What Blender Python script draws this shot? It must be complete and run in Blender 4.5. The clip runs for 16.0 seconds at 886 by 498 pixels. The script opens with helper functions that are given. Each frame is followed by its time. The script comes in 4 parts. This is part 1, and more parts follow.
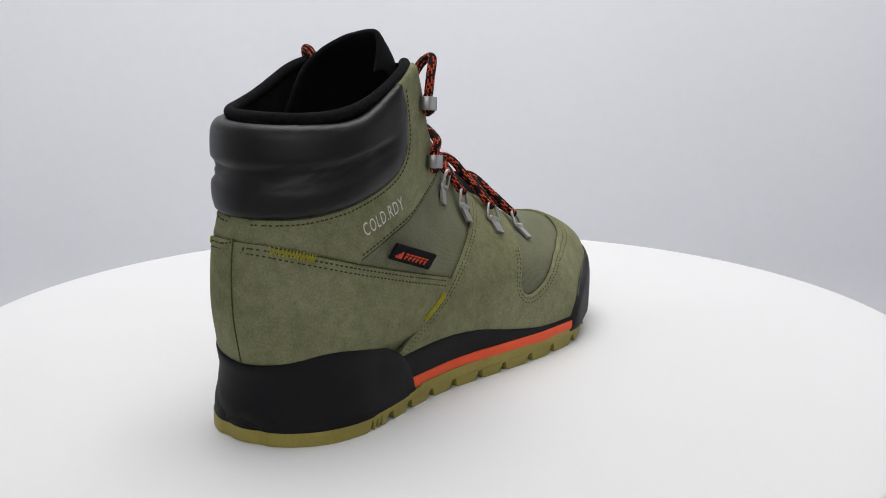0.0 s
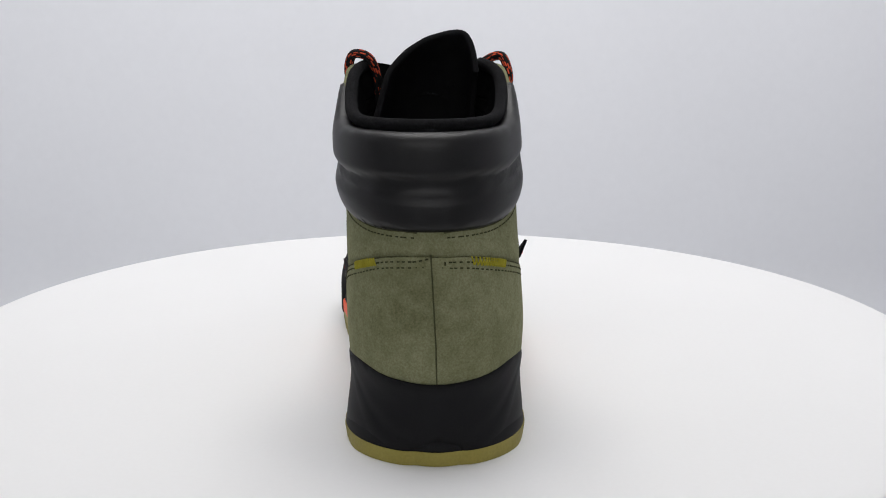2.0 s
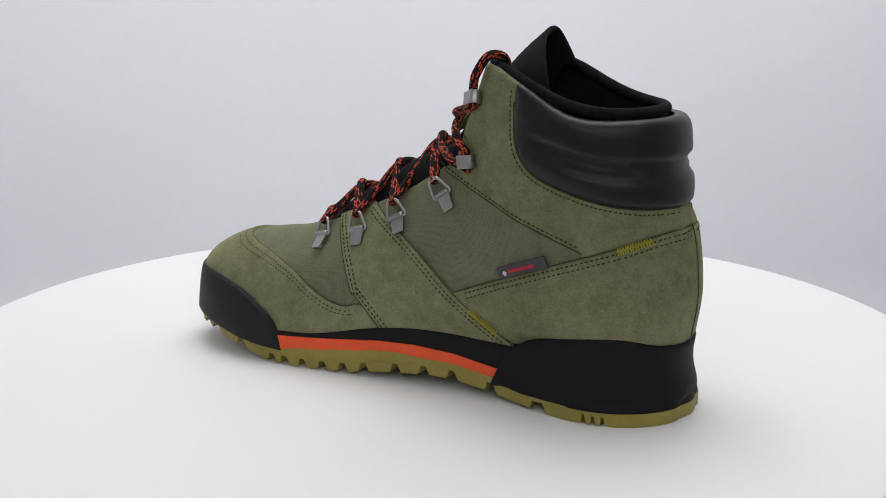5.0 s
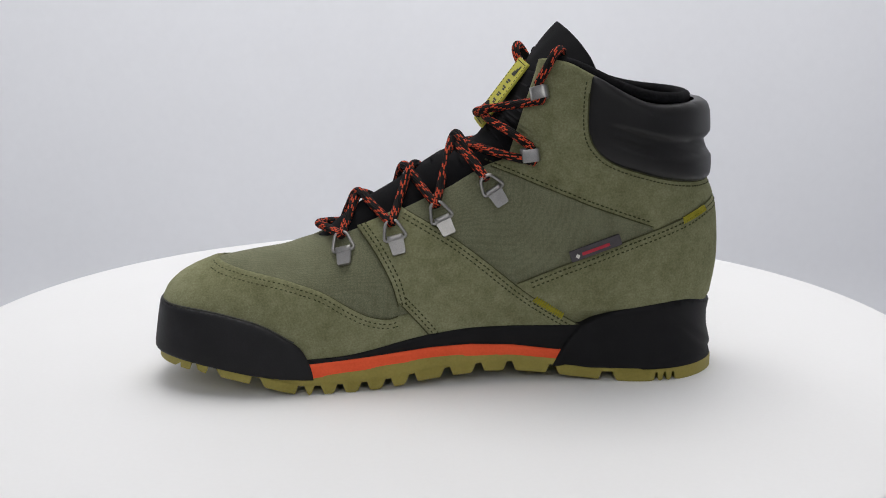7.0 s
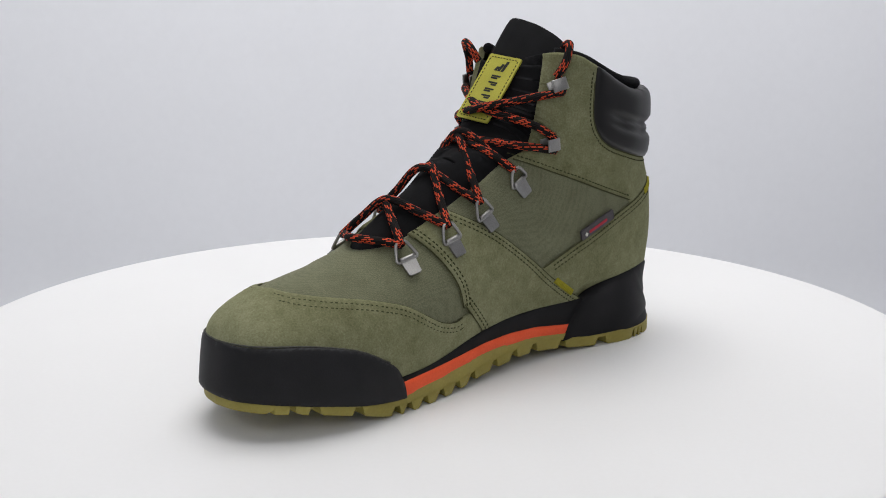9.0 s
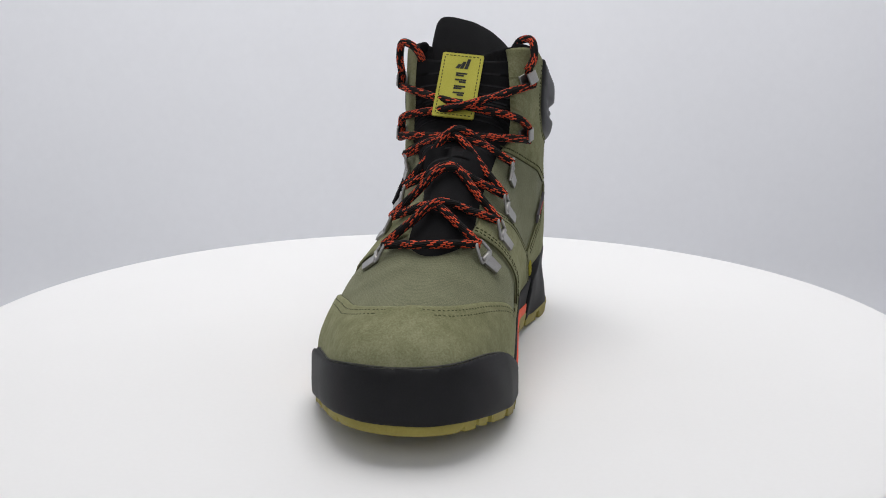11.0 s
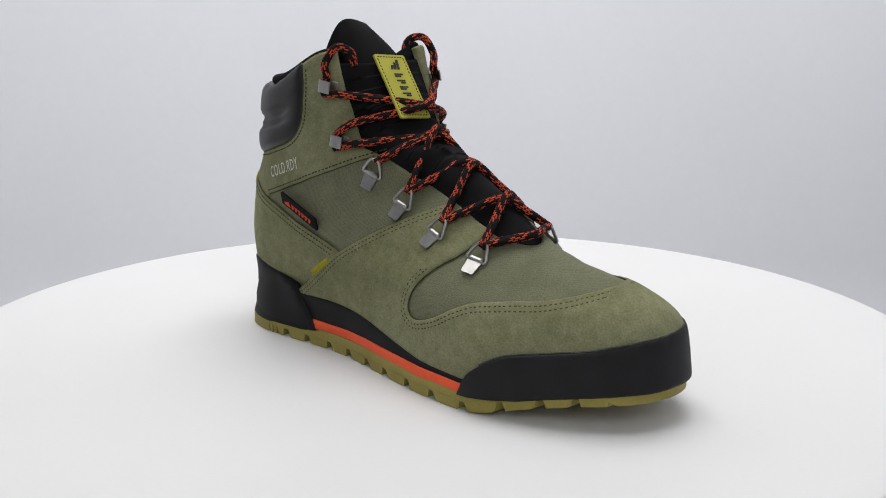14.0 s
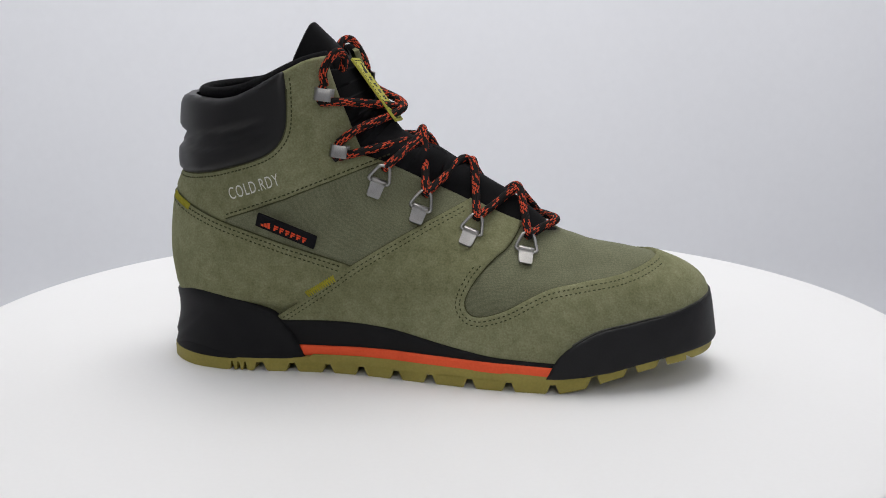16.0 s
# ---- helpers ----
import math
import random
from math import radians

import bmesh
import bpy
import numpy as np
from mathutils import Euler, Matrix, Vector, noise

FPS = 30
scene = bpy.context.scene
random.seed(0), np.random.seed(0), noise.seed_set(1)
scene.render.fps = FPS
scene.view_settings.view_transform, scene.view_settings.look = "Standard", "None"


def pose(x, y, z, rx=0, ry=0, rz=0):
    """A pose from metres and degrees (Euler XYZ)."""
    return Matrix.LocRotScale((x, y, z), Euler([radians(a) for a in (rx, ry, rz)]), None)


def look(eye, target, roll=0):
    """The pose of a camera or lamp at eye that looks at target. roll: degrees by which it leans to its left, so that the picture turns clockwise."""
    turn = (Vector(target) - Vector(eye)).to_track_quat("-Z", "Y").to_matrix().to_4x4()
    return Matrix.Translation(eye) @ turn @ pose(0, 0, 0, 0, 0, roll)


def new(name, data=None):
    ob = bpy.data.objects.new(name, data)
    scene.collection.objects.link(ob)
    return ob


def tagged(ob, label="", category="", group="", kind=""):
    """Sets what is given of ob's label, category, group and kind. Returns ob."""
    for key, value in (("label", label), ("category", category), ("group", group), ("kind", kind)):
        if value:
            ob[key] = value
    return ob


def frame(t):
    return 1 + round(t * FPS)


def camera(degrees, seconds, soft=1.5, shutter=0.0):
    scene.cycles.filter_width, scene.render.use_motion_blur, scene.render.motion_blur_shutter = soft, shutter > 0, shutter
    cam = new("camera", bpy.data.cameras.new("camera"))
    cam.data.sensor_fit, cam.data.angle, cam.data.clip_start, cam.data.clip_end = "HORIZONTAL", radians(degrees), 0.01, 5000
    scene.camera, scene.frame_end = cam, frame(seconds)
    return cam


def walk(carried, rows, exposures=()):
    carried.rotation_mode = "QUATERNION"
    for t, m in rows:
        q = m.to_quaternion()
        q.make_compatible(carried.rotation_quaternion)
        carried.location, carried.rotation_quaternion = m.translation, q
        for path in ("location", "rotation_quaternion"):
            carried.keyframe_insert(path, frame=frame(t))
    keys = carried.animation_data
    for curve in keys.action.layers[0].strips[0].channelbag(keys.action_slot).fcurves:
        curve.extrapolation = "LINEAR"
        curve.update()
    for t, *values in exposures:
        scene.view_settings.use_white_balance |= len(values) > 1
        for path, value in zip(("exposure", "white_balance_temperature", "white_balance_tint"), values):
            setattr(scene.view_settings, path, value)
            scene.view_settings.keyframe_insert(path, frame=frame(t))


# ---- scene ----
cam = camera(39.30, 16.0, soft=1.0)
EYE = pose(0.0030, -0.638, 0.2110, 76.755, 0, 0)
walk(cam, [(0.0, EYE), (16.0, EYE)], exposures=[(0.0, 0.0), (16.0, 0.0)])

# ---- world and light: a white photo tent, a soft box overhead, added fill lamps ----
world = bpy.data.worlds.new("world")
scene.world = world
world.use_nodes = True
world.node_tree.nodes["Background"].inputs[0].default_value = (1.0, 0.99, 0.98, 1)
world.node_tree.nodes["Background"].inputs[1].default_value = 0.3


def area_lamp(name, eye, target, sx, sy, watts, color):
    lamp = bpy.data.lights.new(name, "AREA")
    lamp.shape, lamp.size, lamp.size_y, lamp.energy, lamp.color = "RECTANGLE", sx, sy, watts, color
    ob = new(name, lamp)
    ob.matrix_basis = look(eye, target)
    return ob


area_lamp("top_light", (0.0, 0.25, 1.35), (0, 0.1, 0), 1.0, 0.9, 12.8, (1.0, 0.98, 0.96))
# unseen fill, added to brighten what faces the camera
area_lamp("front_fill", (0.0, -1.3, 0.9), (0, 0, 0.08), 1.4, 0.8, 4.8, (1.0, 0.985, 0.97))
# unseen fills, added to lift the backdrop and even out its brightness
area_lamp("backdrop_fill", (0.0, 1.15, 1.5), (0, 1.9, 0.4), 3.2, 0.4, 15.8, (1.0, 0.985, 0.985))
area_lamp("side_fill", (-1.45, 0.7, 0.2), (-0.6, 1.9, -0.15), 0.5, 1.3, 4.8, (1.0, 0.99, 0.985))
area_lamp("side_fill", (1.45, 0.7, 0.3), (0.6, 1.9, 0.0), 0.5, 1.1, 3.7, (1.0, 0.985, 0.99))


# ---- materials ----
def shader(name, color, rough=0.6, metal=0.0, spec=0.5):
    m = bpy.data.materials.new(name)
    m.use_nodes = True
    b = m.node_tree.nodes["Principled BSDF"]
    b.inputs["Base Color"].default_value = (*color, 1)
    b.inputs["Roughness"].default_value = rough
    b.inputs["Metallic"].default_value = metal
    b.inputs["Specular IOR Level"].default_value = spec
    return m, m.node_tree, b


def grainy(name, dark, light, rough=0.6, metal=0.0, spec=0.5, scales=(60, 900), bump=0.15, weight=0.5, distance=0.0004, sheen=0.0):
    """Two scales of noise in colour and relief, in object space metres."""
    m, nt, b = shader(name, light, rough, metal, spec)
    N, L = nt.nodes, nt.links
    tc = N.new("ShaderNodeTexCoord")
    big, fine = N.new("ShaderNodeTexNoise"), N.new("ShaderNodeTexNoise")
    big.inputs["Scale"].default_value, fine.inputs["Scale"].default_value = scales
    big.inputs["Detail"].default_value, fine.inputs["Detail"].default_value = 5, 3
    mixer = N.new("ShaderNodeMix")
    mixer.inputs[0].default_value = weight
    L.new(tc.outputs["Object"], big.inputs["Vector"])
    L.new(tc.outputs["Object"], fine.inputs["Vector"])
    L.new(big.outputs["Fac"], mixer.inputs[2])
    L.new(fine.outputs["Fac"], mixer.inputs[3])
    ramp = N.new("ShaderNodeValToRGB")
    ramp.color_ramp.elements[0].position, ramp.color_ramp.elements[1].position = 0.3, 0.7
    ramp.color_ramp.elements[0].color, ramp.color_ramp.elements[1].color = (*dark, 1), (*light, 1)
    L.new(mixer.outputs[0], ramp.inputs["Fac"])
    L.new(ramp.outputs["Color"], b.inputs["Base Color"])
    bm = N.new("ShaderNodeBump")
    bm.inputs["Strength"].default_value, bm.inputs["Distance"].default_value = bump, distance
    L.new(fine.outputs["Fac"], bm.inputs["Height"])
    L.new(bm.outputs["Normal"], b.inputs["Normal"])
    if sheen:
        b.inputs["Sheen Weight"].default_value = sheen
        b.inputs["Sheen Roughness"].default_value = 0.5
        b.inputs["Sheen Tint"].default_value = (*light, 1)
    return m


def woven(name, dark, light, rough, scale, bump, spec=0.3):
    """Canvas: small close knots of yarn, with slubs and worn patches over them."""
    m, nt, b = shader(name, light, rough, 0, spec)
    N, L = nt.nodes, nt.links
    tc = N.new("ShaderNodeTexCoord")
    knots = N.new("ShaderNodeTexVoronoi")
    knots.inputs["Scale"].default_value = scale
    knots.inputs["Randomness"].default_value = 0.55
    slub = N.new("ShaderNodeTexNoise")
    slub.inputs["Scale"].default_value, slub.inputs["Detail"].default_value = 90, 6
    L.new(tc.outputs["Object"], knots.inputs["Vector"])
    L.new(tc.outputs["Object"], slub.inputs["Vector"])
    inv = N.new("ShaderNodeMath")
    inv.operation = "SUBTRACT"
    inv.inputs[0].default_value = 1.0
    L.new(knots.outputs["Distance"], inv.inputs[1])
    add = N.new("ShaderNodeMath")
    add.operation = "MULTIPLY_ADD"
    add.inputs[1].default_value = 0.6
    L.new(slub.outputs["Fac"], add.inputs[0])
    L.new(inv.outputs[0], add.inputs[2])
    ramp = N.new("ShaderNodeValToRGB")
    ramp.color_ramp.elements[0].position, ramp.color_ramp.elements[1].position = 0.45, 1.0
    ramp.color_ramp.elements[0].color, ramp.color_ramp.elements[1].color = (*dark, 1), (*light, 1)
    half = N.new("ShaderNodeMath")
    half.operation = "MULTIPLY"
    half.inputs[1].default_value = 0.78
    L.new(add.outputs[0], half.inputs[0])
    L.new(half.outputs[0], ramp.inputs["Fac"])
    L.new(ramp.outputs["Color"], b.inputs["Base Color"])
    bm = N.new("ShaderNodeBump")
    bm.inputs["Strength"].default_value, bm.inputs["Distance"].default_value = bump, 0.0004
    L.new(inv.outputs[0], bm.inputs["Height"])
    L.new(bm.outputs["Normal"], b.inputs["Normal"])
    b.inputs["Sheen Weight"].default_value, b.inputs["Sheen Roughness"].default_value = 0.22, 0.5
    b.inputs["Sheen Tint"].default_value = (*light, 1)
    return m


def suede(name, dark, mid, light):
    """Napped leather: fine fibres, brushed patches that lie the other way, and lighter rubbed flecks."""
    m, nt, b = shader(name, mid, 0.95, 0, 0.12)
    N, L = nt.nodes, nt.links
    tc = N.new("ShaderNodeTexCoord")
    total = None
    fine_out = None
    for scale, detail, weight in ((13, 5, 0.36), (160, 5, 0.26), (1100, 4, 0.34)):
        nz = N.new("ShaderNodeTexNoise")
        nz.inputs["Scale"].default_value, nz.inputs["Detail"].default_value = scale, detail
        nz.inputs["Roughness"].default_value = 0.65
        L.new(tc.outputs["Object"], nz.inputs["Vector"])
        mul = N.new("ShaderNodeMath")
        mul.operation = "MULTIPLY_ADD"
        mul.inputs[1].default_value = weight
        L.new(nz.outputs["Fac"], mul.inputs[0])
        if total is None:
            mul.inputs[2].default_value = 0.0
        else:
            L.new(total, mul.inputs[2])
        total = mul.outputs[0]
        fine_out = nz.outputs["Fac"]
    ramp = N.new("ShaderNodeValToRGB")
    e = ramp.color_ramp.elements
    e[0].position, e[0].color = 0.36, (*dark, 1)
    e[1].position, e[1].color = 0.60, (*light, 1)
    k = ramp.color_ramp.elements.new(0.475)
    k.color = (*mid, 1)
    L.new(total, ramp.inputs["Fac"])
    L.new(ramp.outputs["Color"], b.inputs["Base Color"])
    bm = N.new("ShaderNodeBump")
    bm.inputs["Strength"].default_value, bm.inputs["Distance"].default_value = 0.6, 0.0009
    L.new(total, bm.inputs["Height"])
    L.new(bm.outputs["Normal"], b.inputs["Normal"])
    b.inputs["Sheen Weight"].default_value = 0.25
    b.inputs["Sheen Roughness"].default_value = 0.5
    b.inputs["Sheen Tint"].default_value = (*light, 1)
    return m


SUEDE = suede("olive_suede", (0.118, 0.120, 0.060), (0.182, 0.185, 0.099), (0.262, 0.265, 0.160))
CANVAS = woven("olive_canvas", (0.117, 0.122, 0.071), (0.206, 0.211, 0.131), 0.9, 1500, 0.4)
BUMPER = grainy("scuffed_black_rubber", (0.006, 0.006, 0.007), (0.012, 0.012, 0.0135), 0.6, 0, 0.25, (90, 1500), 0.3, 0.5, 0.0002)
RUBBER = grainy("black_rubber", (0.004, 0.004, 0.005), (0.0075, 0.0075, 0.0085), 0.62, 0, 0.18, (90, 1500), 0.2, 0.5, 0.0002)
MIDSOLE = grainy("black_foam", (0.004, 0.004, 0.0045), (0.008, 0.008, 0.009), 0.7, 0, 0.2, (90, 1200), 0.15, 0.5, 0.0002)
ORANGE = grainy("orange_foam", (0.72, 0.075, 0.02), (0.86, 0.11, 0.035), 0.6, 0, 0.3, (60, 900), 0.1, 0.4, 0.0002)
OUTSOLE = grainy("olive_yellow_rubber", (0.24, 0.20, 0.042), (0.33, 0.28, 0.065), 0.6, 0, 0.35, (50, 800), 0.2, 0.4, 0.0003)
LEATHER = grainy("black_smooth_leather", (0.006, 0.0058, 0.006), (0.010, 0.0095, 0.0098), 0.42, 0, 0.32, (80, 1400), 0.12, 0.5, 0.0002)
KNIT = grainy("black_knit", (0.004, 0.004, 0.005), (0.014, 0.014, 0.015), 0.95, 0, 0.1, (300, 1100), 0.6, 0.5, 0.0006)
NEOPRENE = grainy("black_neoprene", (0.005, 0.005, 0.006), (0.010, 0.010, 0.011), 0.9, 0, 0.12, (120, 1600), 0.3, 0.5, 0.0003)
WALL = grainy("white_tent_cloth", (0.70, 0.71, 0.738), (0.74, 0.75, 0.778), 0.95, 0, 0.1, (1.5, 60), 0.03, 0.3, 0.0005)
DISC = grainy("white_laminate", (0.775, 0.777, 0.78), (0.805, 0.807, 0.81), 0.55, 0, 0.3, (6, 400), 0.02, 0.3, 0.0002)


# ---- mesh helpers ----
def mesh_object(name, verts, faces, material, parent=None, label="", smooth=True, uvs=None):
    me = bpy.data.meshes.new(name)
    me.from_pydata([tuple(v) for v in verts], [], [tuple(int(i) for i in f) for f in faces])
    if uvs is not None:
        layer = me.uv_layers.new(name="UVMap")
        idx = np.empty(len(me.loops), dtype=np.int32)
        me.loops.foreach_get("vertex_index", idx)
        layer.data.foreach_set("uv", np.asarray(uvs, dtype=np.float32)[idx].ravel())
    if smooth:
        me.polygons.foreach_set("use_smooth", [True] * len(me.polygons))
    me.materials.append(material)
    me.update()
    ob = new(name, me)
    if parent is not None:
        ob.parent = parent
    if label:
        ob["label"] = label
    return ob


def part(name, bm, material, parent, label="", smooth=True):
    me = bpy.data.meshes.new(name)
    bm.to_mesh(me)
    bm.free()
    if smooth:
        me.polygons.foreach_set("use_smooth", [True] * len(me.polygons))
    me.materials.append(material)
    ob = new(name, me)
    ob.parent = parent
    if label:
        ob["label"] = label
    return ob


# ---- the tent and the round table ----
def tent():
    wall_y, half, top, r, floor_z = 1.9, 1.7, 1.6, 0.35, -0.75
    # back sheet that sweeps into the floor
    sec = [(-1.7, floor_z)] + [(wall_y - r + r * math.sin(a), floor_z + r - r * math.cos(a)) for a in np.linspace(0, math.pi / 2, 14)] + [(wall_y, top)]
    vs, fs = [], []
    for x in (-half, half):
        vs += [(x, y, z) for y, z in sec]
    n = len(sec)
    fs = [(i, i + 1, n + i + 1, n + i) for i in range(n - 1)]
    b = mesh_object("backdrop", vs, fs, WALL)
    tagged(b, "smooth pale grey seamless backdrop sheet behind the table", "backdrop", kind="structure")
    mod = b.modifiers.new("thickness", "SOLIDIFY")
    mod.thickness, mod.offset = 0.01, -1
    for name, x in (("wall_west", -half - 0.011), ("wall_east", half + 0.011)):
        w = mesh_object(name, [(x, -1.7, floor_z), (x, wall_y, floor_z), (x, wall_y, top), (x, -1.7, top)], [(0, 1, 2, 3)], WALL, smooth=False)
        tagged(w, "plain white cloth side of the photo tent", "wall", kind="structure")
        m2 = w.modifiers.new("thickness", "SOLIDIFY")
        m2.thickness, m2.offset = 0.01, 0
    c = mesh_object("ceiling", [(-half, -1.7, top + 0.01), (half, -1.7, top + 0.01), (half, wall_y, top + 0.01), (-half, wall_y, top + 0.01)], [(0, 1, 2, 3)], WALL, smooth=False)
    tagged(c, "plain white cloth top of the photo tent", "ceiling", kind="structure")
    w = mesh_object("wall_south", [(-half, -1.72, floor_z), (half, -1.72, floor_z), (half, -1.72, top), (-half, -1.72, top)], [(0, 1, 2, 3)], WALL, smooth=False)
    tagged(w, "plain white cloth front of the photo tent", "wall", kind="structure")


def lathe(profile, n=96):
    vs, fs = [], []
    k = len(profile)
    for i in range(n):
        a = 2 * math.pi * i / n
        vs += [(r * math.cos(a), r * math.sin(a), z) for r, z in profile]
    for i in range(n):
        j = (i + 1) % n
        fs += [(i * k + q, j * k + q, j * k + q + 1, i * k + q + 1) for q in range(k - 1)]
    return vs, fs


def round_table():
    R = 0.2796
    root = new("round_table")
    root.location = (-0.0020, 0.0352, 0)
    tagged(root, "round white laminate table with a thin rounded edge", "table")
    prof = [(0.0001, 0)] + [(R * q, 0) for q in (0.25, 0.5, 0.75, 0.95)] + [(R - 0.003 + 0.003 * math.sin(a), -0.003 + 0.003 * math.cos(a)) for a in np.linspace(0.2, math.pi / 2, 6)]
    prof += [(R, -0.016), (R - 0.002, -0.018), (0.0001, -0.018)]
    v, f = lathe(prof, 160)
    mesh_object("disc", v, f, DISC, root)
    v, f = lathe([(0.0001, -0.0185), (0.10, -0.0185), (0.10, -0.06), (0.13, -0.07), (0.13, -0.75), (0.0001, -0.75)], 64)
    mesh_object("pedestal", v, f, DISC, root, "white cylindrical pedestal under the disc")
    return root


tent()
round_table()

# ---- the boot: base surface in millimetres, toe along +x, its left along +y ----
UP = -1.8


def cr(points, n=8):
    """A smooth curve through the points."""
    p = np.array(points, float)
    p = np.vstack([2 * p[0] - p[1], p, 2 * p[-1] - p[-2]])
    out = []
    for i in range(1, len(p) - 2):
        for k in range(n):
            t = k / n
            a, b, c, d = p[i - 1:i + 3]
            out.append(0.5 * (2 * b + (c - a) * t + (2 * a - 5 * b + 4 * c - d) * t * t + (3 * b - a - 3 * c + d) * t ** 3))
    out.append(p[-2])
    return np.array(out)


def raised(points):
    return [(x, z + UP) for x, z in points]


FRONT = cr([(140.5, 3), (143.3, 10), (143.8, 15), (142.6, 24), (140.6, 36), (138.4, 43.4), (133, 49), (125.5, 53.5), (115.3, 57.6), (109.6, 59.3), (94.8, 62.0), (80.1, 64.2),
            (71.2, 67), (62.4, 70), (50.5, 77.5), (35.8, 86.5), (21.2, 94.3), (6.6, 103), (-7.9, 112), (-16.6, 118), (-22.3, 124), (-30.9, 134.6), (-37.9, 146.1), (-43.5, 157.5), (-47.5, 168)])
BACK = cr([(-137, -2), (-141, 6), (-141, 20), (-143, 35.8), (-145.6, 54.3), (-145, 72.5), (-142.5, 88), (-137.5, 100), (-135, 112), (-134, 128), (-132, 145), (-131, 162)])


def poly_distance(pts, line):
    best = np.full(len(pts), 1e9)
    for a, b in zip(line[:-1], line[1:]):
        ab = b - a
        t = np.clip(((pts - a) @ ab) / max(ab @ ab, 1e-9), 0, 1)
        best = np.minimum(best, np.hypot(*(pts - a - t[:, None] * ab).T))
    return best


XS = np.array([-150, -110, -70, -35, 0, 35, 70, 110, 150.0])
ZS = np.array([5, 28, 50, 90, 130, 165.0])
WL = np.array([[42, 41, 35, 35, 39, 45, 50, 50, 50], [41.5, 41, 38, 37, 41, 46, 50, 50, 50], [41.5, 41.5, 44, 42, 43, 46, 50, 49, 49], [41, 41, 43, 34.5, 35, 37, 43, 43, 43], [43, 44, 43, 35, 34, 34, 34, 34, 34], [43, 44, 44, 40, 39, 39, 39, 39, 39.0]])
WR = np.array([[32, 32, 28, 29, 36, 42, 43, 29, 22], [32.5, 33, 31.5, 33, 38, 42, 43, 30, 23], [32.5, 34, 36.5, 36, 36, 38, 39, 29.5, 22], [29, 31, 33, 25, 14.5, 8, 8, 10, 12], [26, 27.5, 32.5, 21, 20, 20, 20, 20, 20], [23, 24.5, 29, 27, 26, 26, 26, 26, 26.0]])
YC = np.array([[4, 4, 3, 3, 2, 2, 3, 8, 14], [4.5, 4.5, 4, 4.5, 4.5, 5, 5.5, 9, 14], [5, 5, 5, 6, 7, 8, 8, 10, 14], [7, 7, 7, 7.5, 9, 10, 10, 11, 12], [8, 8, 6.5, 5.5, 5.5, 5.5, 5.5, 5.5, 5.5], [8, 8, 6.5, 5.5, 5.5, 5.5, 5.5, 5.5, 5.5]])


def table(T, x, z):
    i = np.clip(np.searchsorted(XS, x) - 1, 0, len(XS) - 2)
    j = np.clip(np.searchsorted(ZS, z) - 1, 0, len(ZS) - 2)
    u = np.clip((x - XS[i]) / (XS[i + 1] - XS[i]), 0, 1)
    v = np.clip((z - ZS[j]) / (ZS[j + 1] - ZS[j]), 0, 1)
    return T[j, i] * (1 - u) * (1 - v) + T[j, i + 1] * u * (1 - v) + T[j + 1, i] * (1 - u) * v + T[j + 1, i + 1] * u * v


def width(x, z, side):
    """y of the upper's surface at (x, z); side +1 left, -1 right."""
    p = np.stack([x, z], 1)
    df = poly_distance(p, FRONT)
    db = poly_distance(p, BACK)
    toe = np.clip((x - 55) / 45, 0, 1)
    shaft_part = np.clip((z - 85) / 45, 0, 1)
    rf = 37 + toe * 17 * np.clip((62 - z) / 25, 0, 1) - 22 * shaft_part * shaft_part * (3 - 2 * shaft_part)
    square = 2 + 0.35 * toe * np.clip((56 - z) / 12, 0, 1)
    gf = (1 - (1 - np.clip(df / rf, 0, 1)) ** square) ** (1 / square)
    gb = np.sqrt(1 - (1 - np.clip(db / 42, 0, 1)) ** 2)
    yc = table(YC, x, z)
    w = table(WL, x, z) - yc if side > 0 else table(WR, x, z) + yc
    return yc + side * w * gf * gb


def along(keys, n):
    """Resample pairs of points (A, B) to n evenly spaced ones."""
    k = np.array(keys, float)
    step = np.maximum(np.hypot(*(k[1:, :2] - k[:-1, :2]).T), np.hypot(*(k[1:, 2:] - k[:-1, 2:]).T))
    s = np.concatenate([[0], np.cumsum(step)])
    t = np.linspace(0, s[-1], n)
    return np.stack([np.interp(t, s, k[:, i]) for i in range(4)], 1)


def snap(p, line):
    d = np.hypot(*(line - p).T)
    return line[d.argmin()]


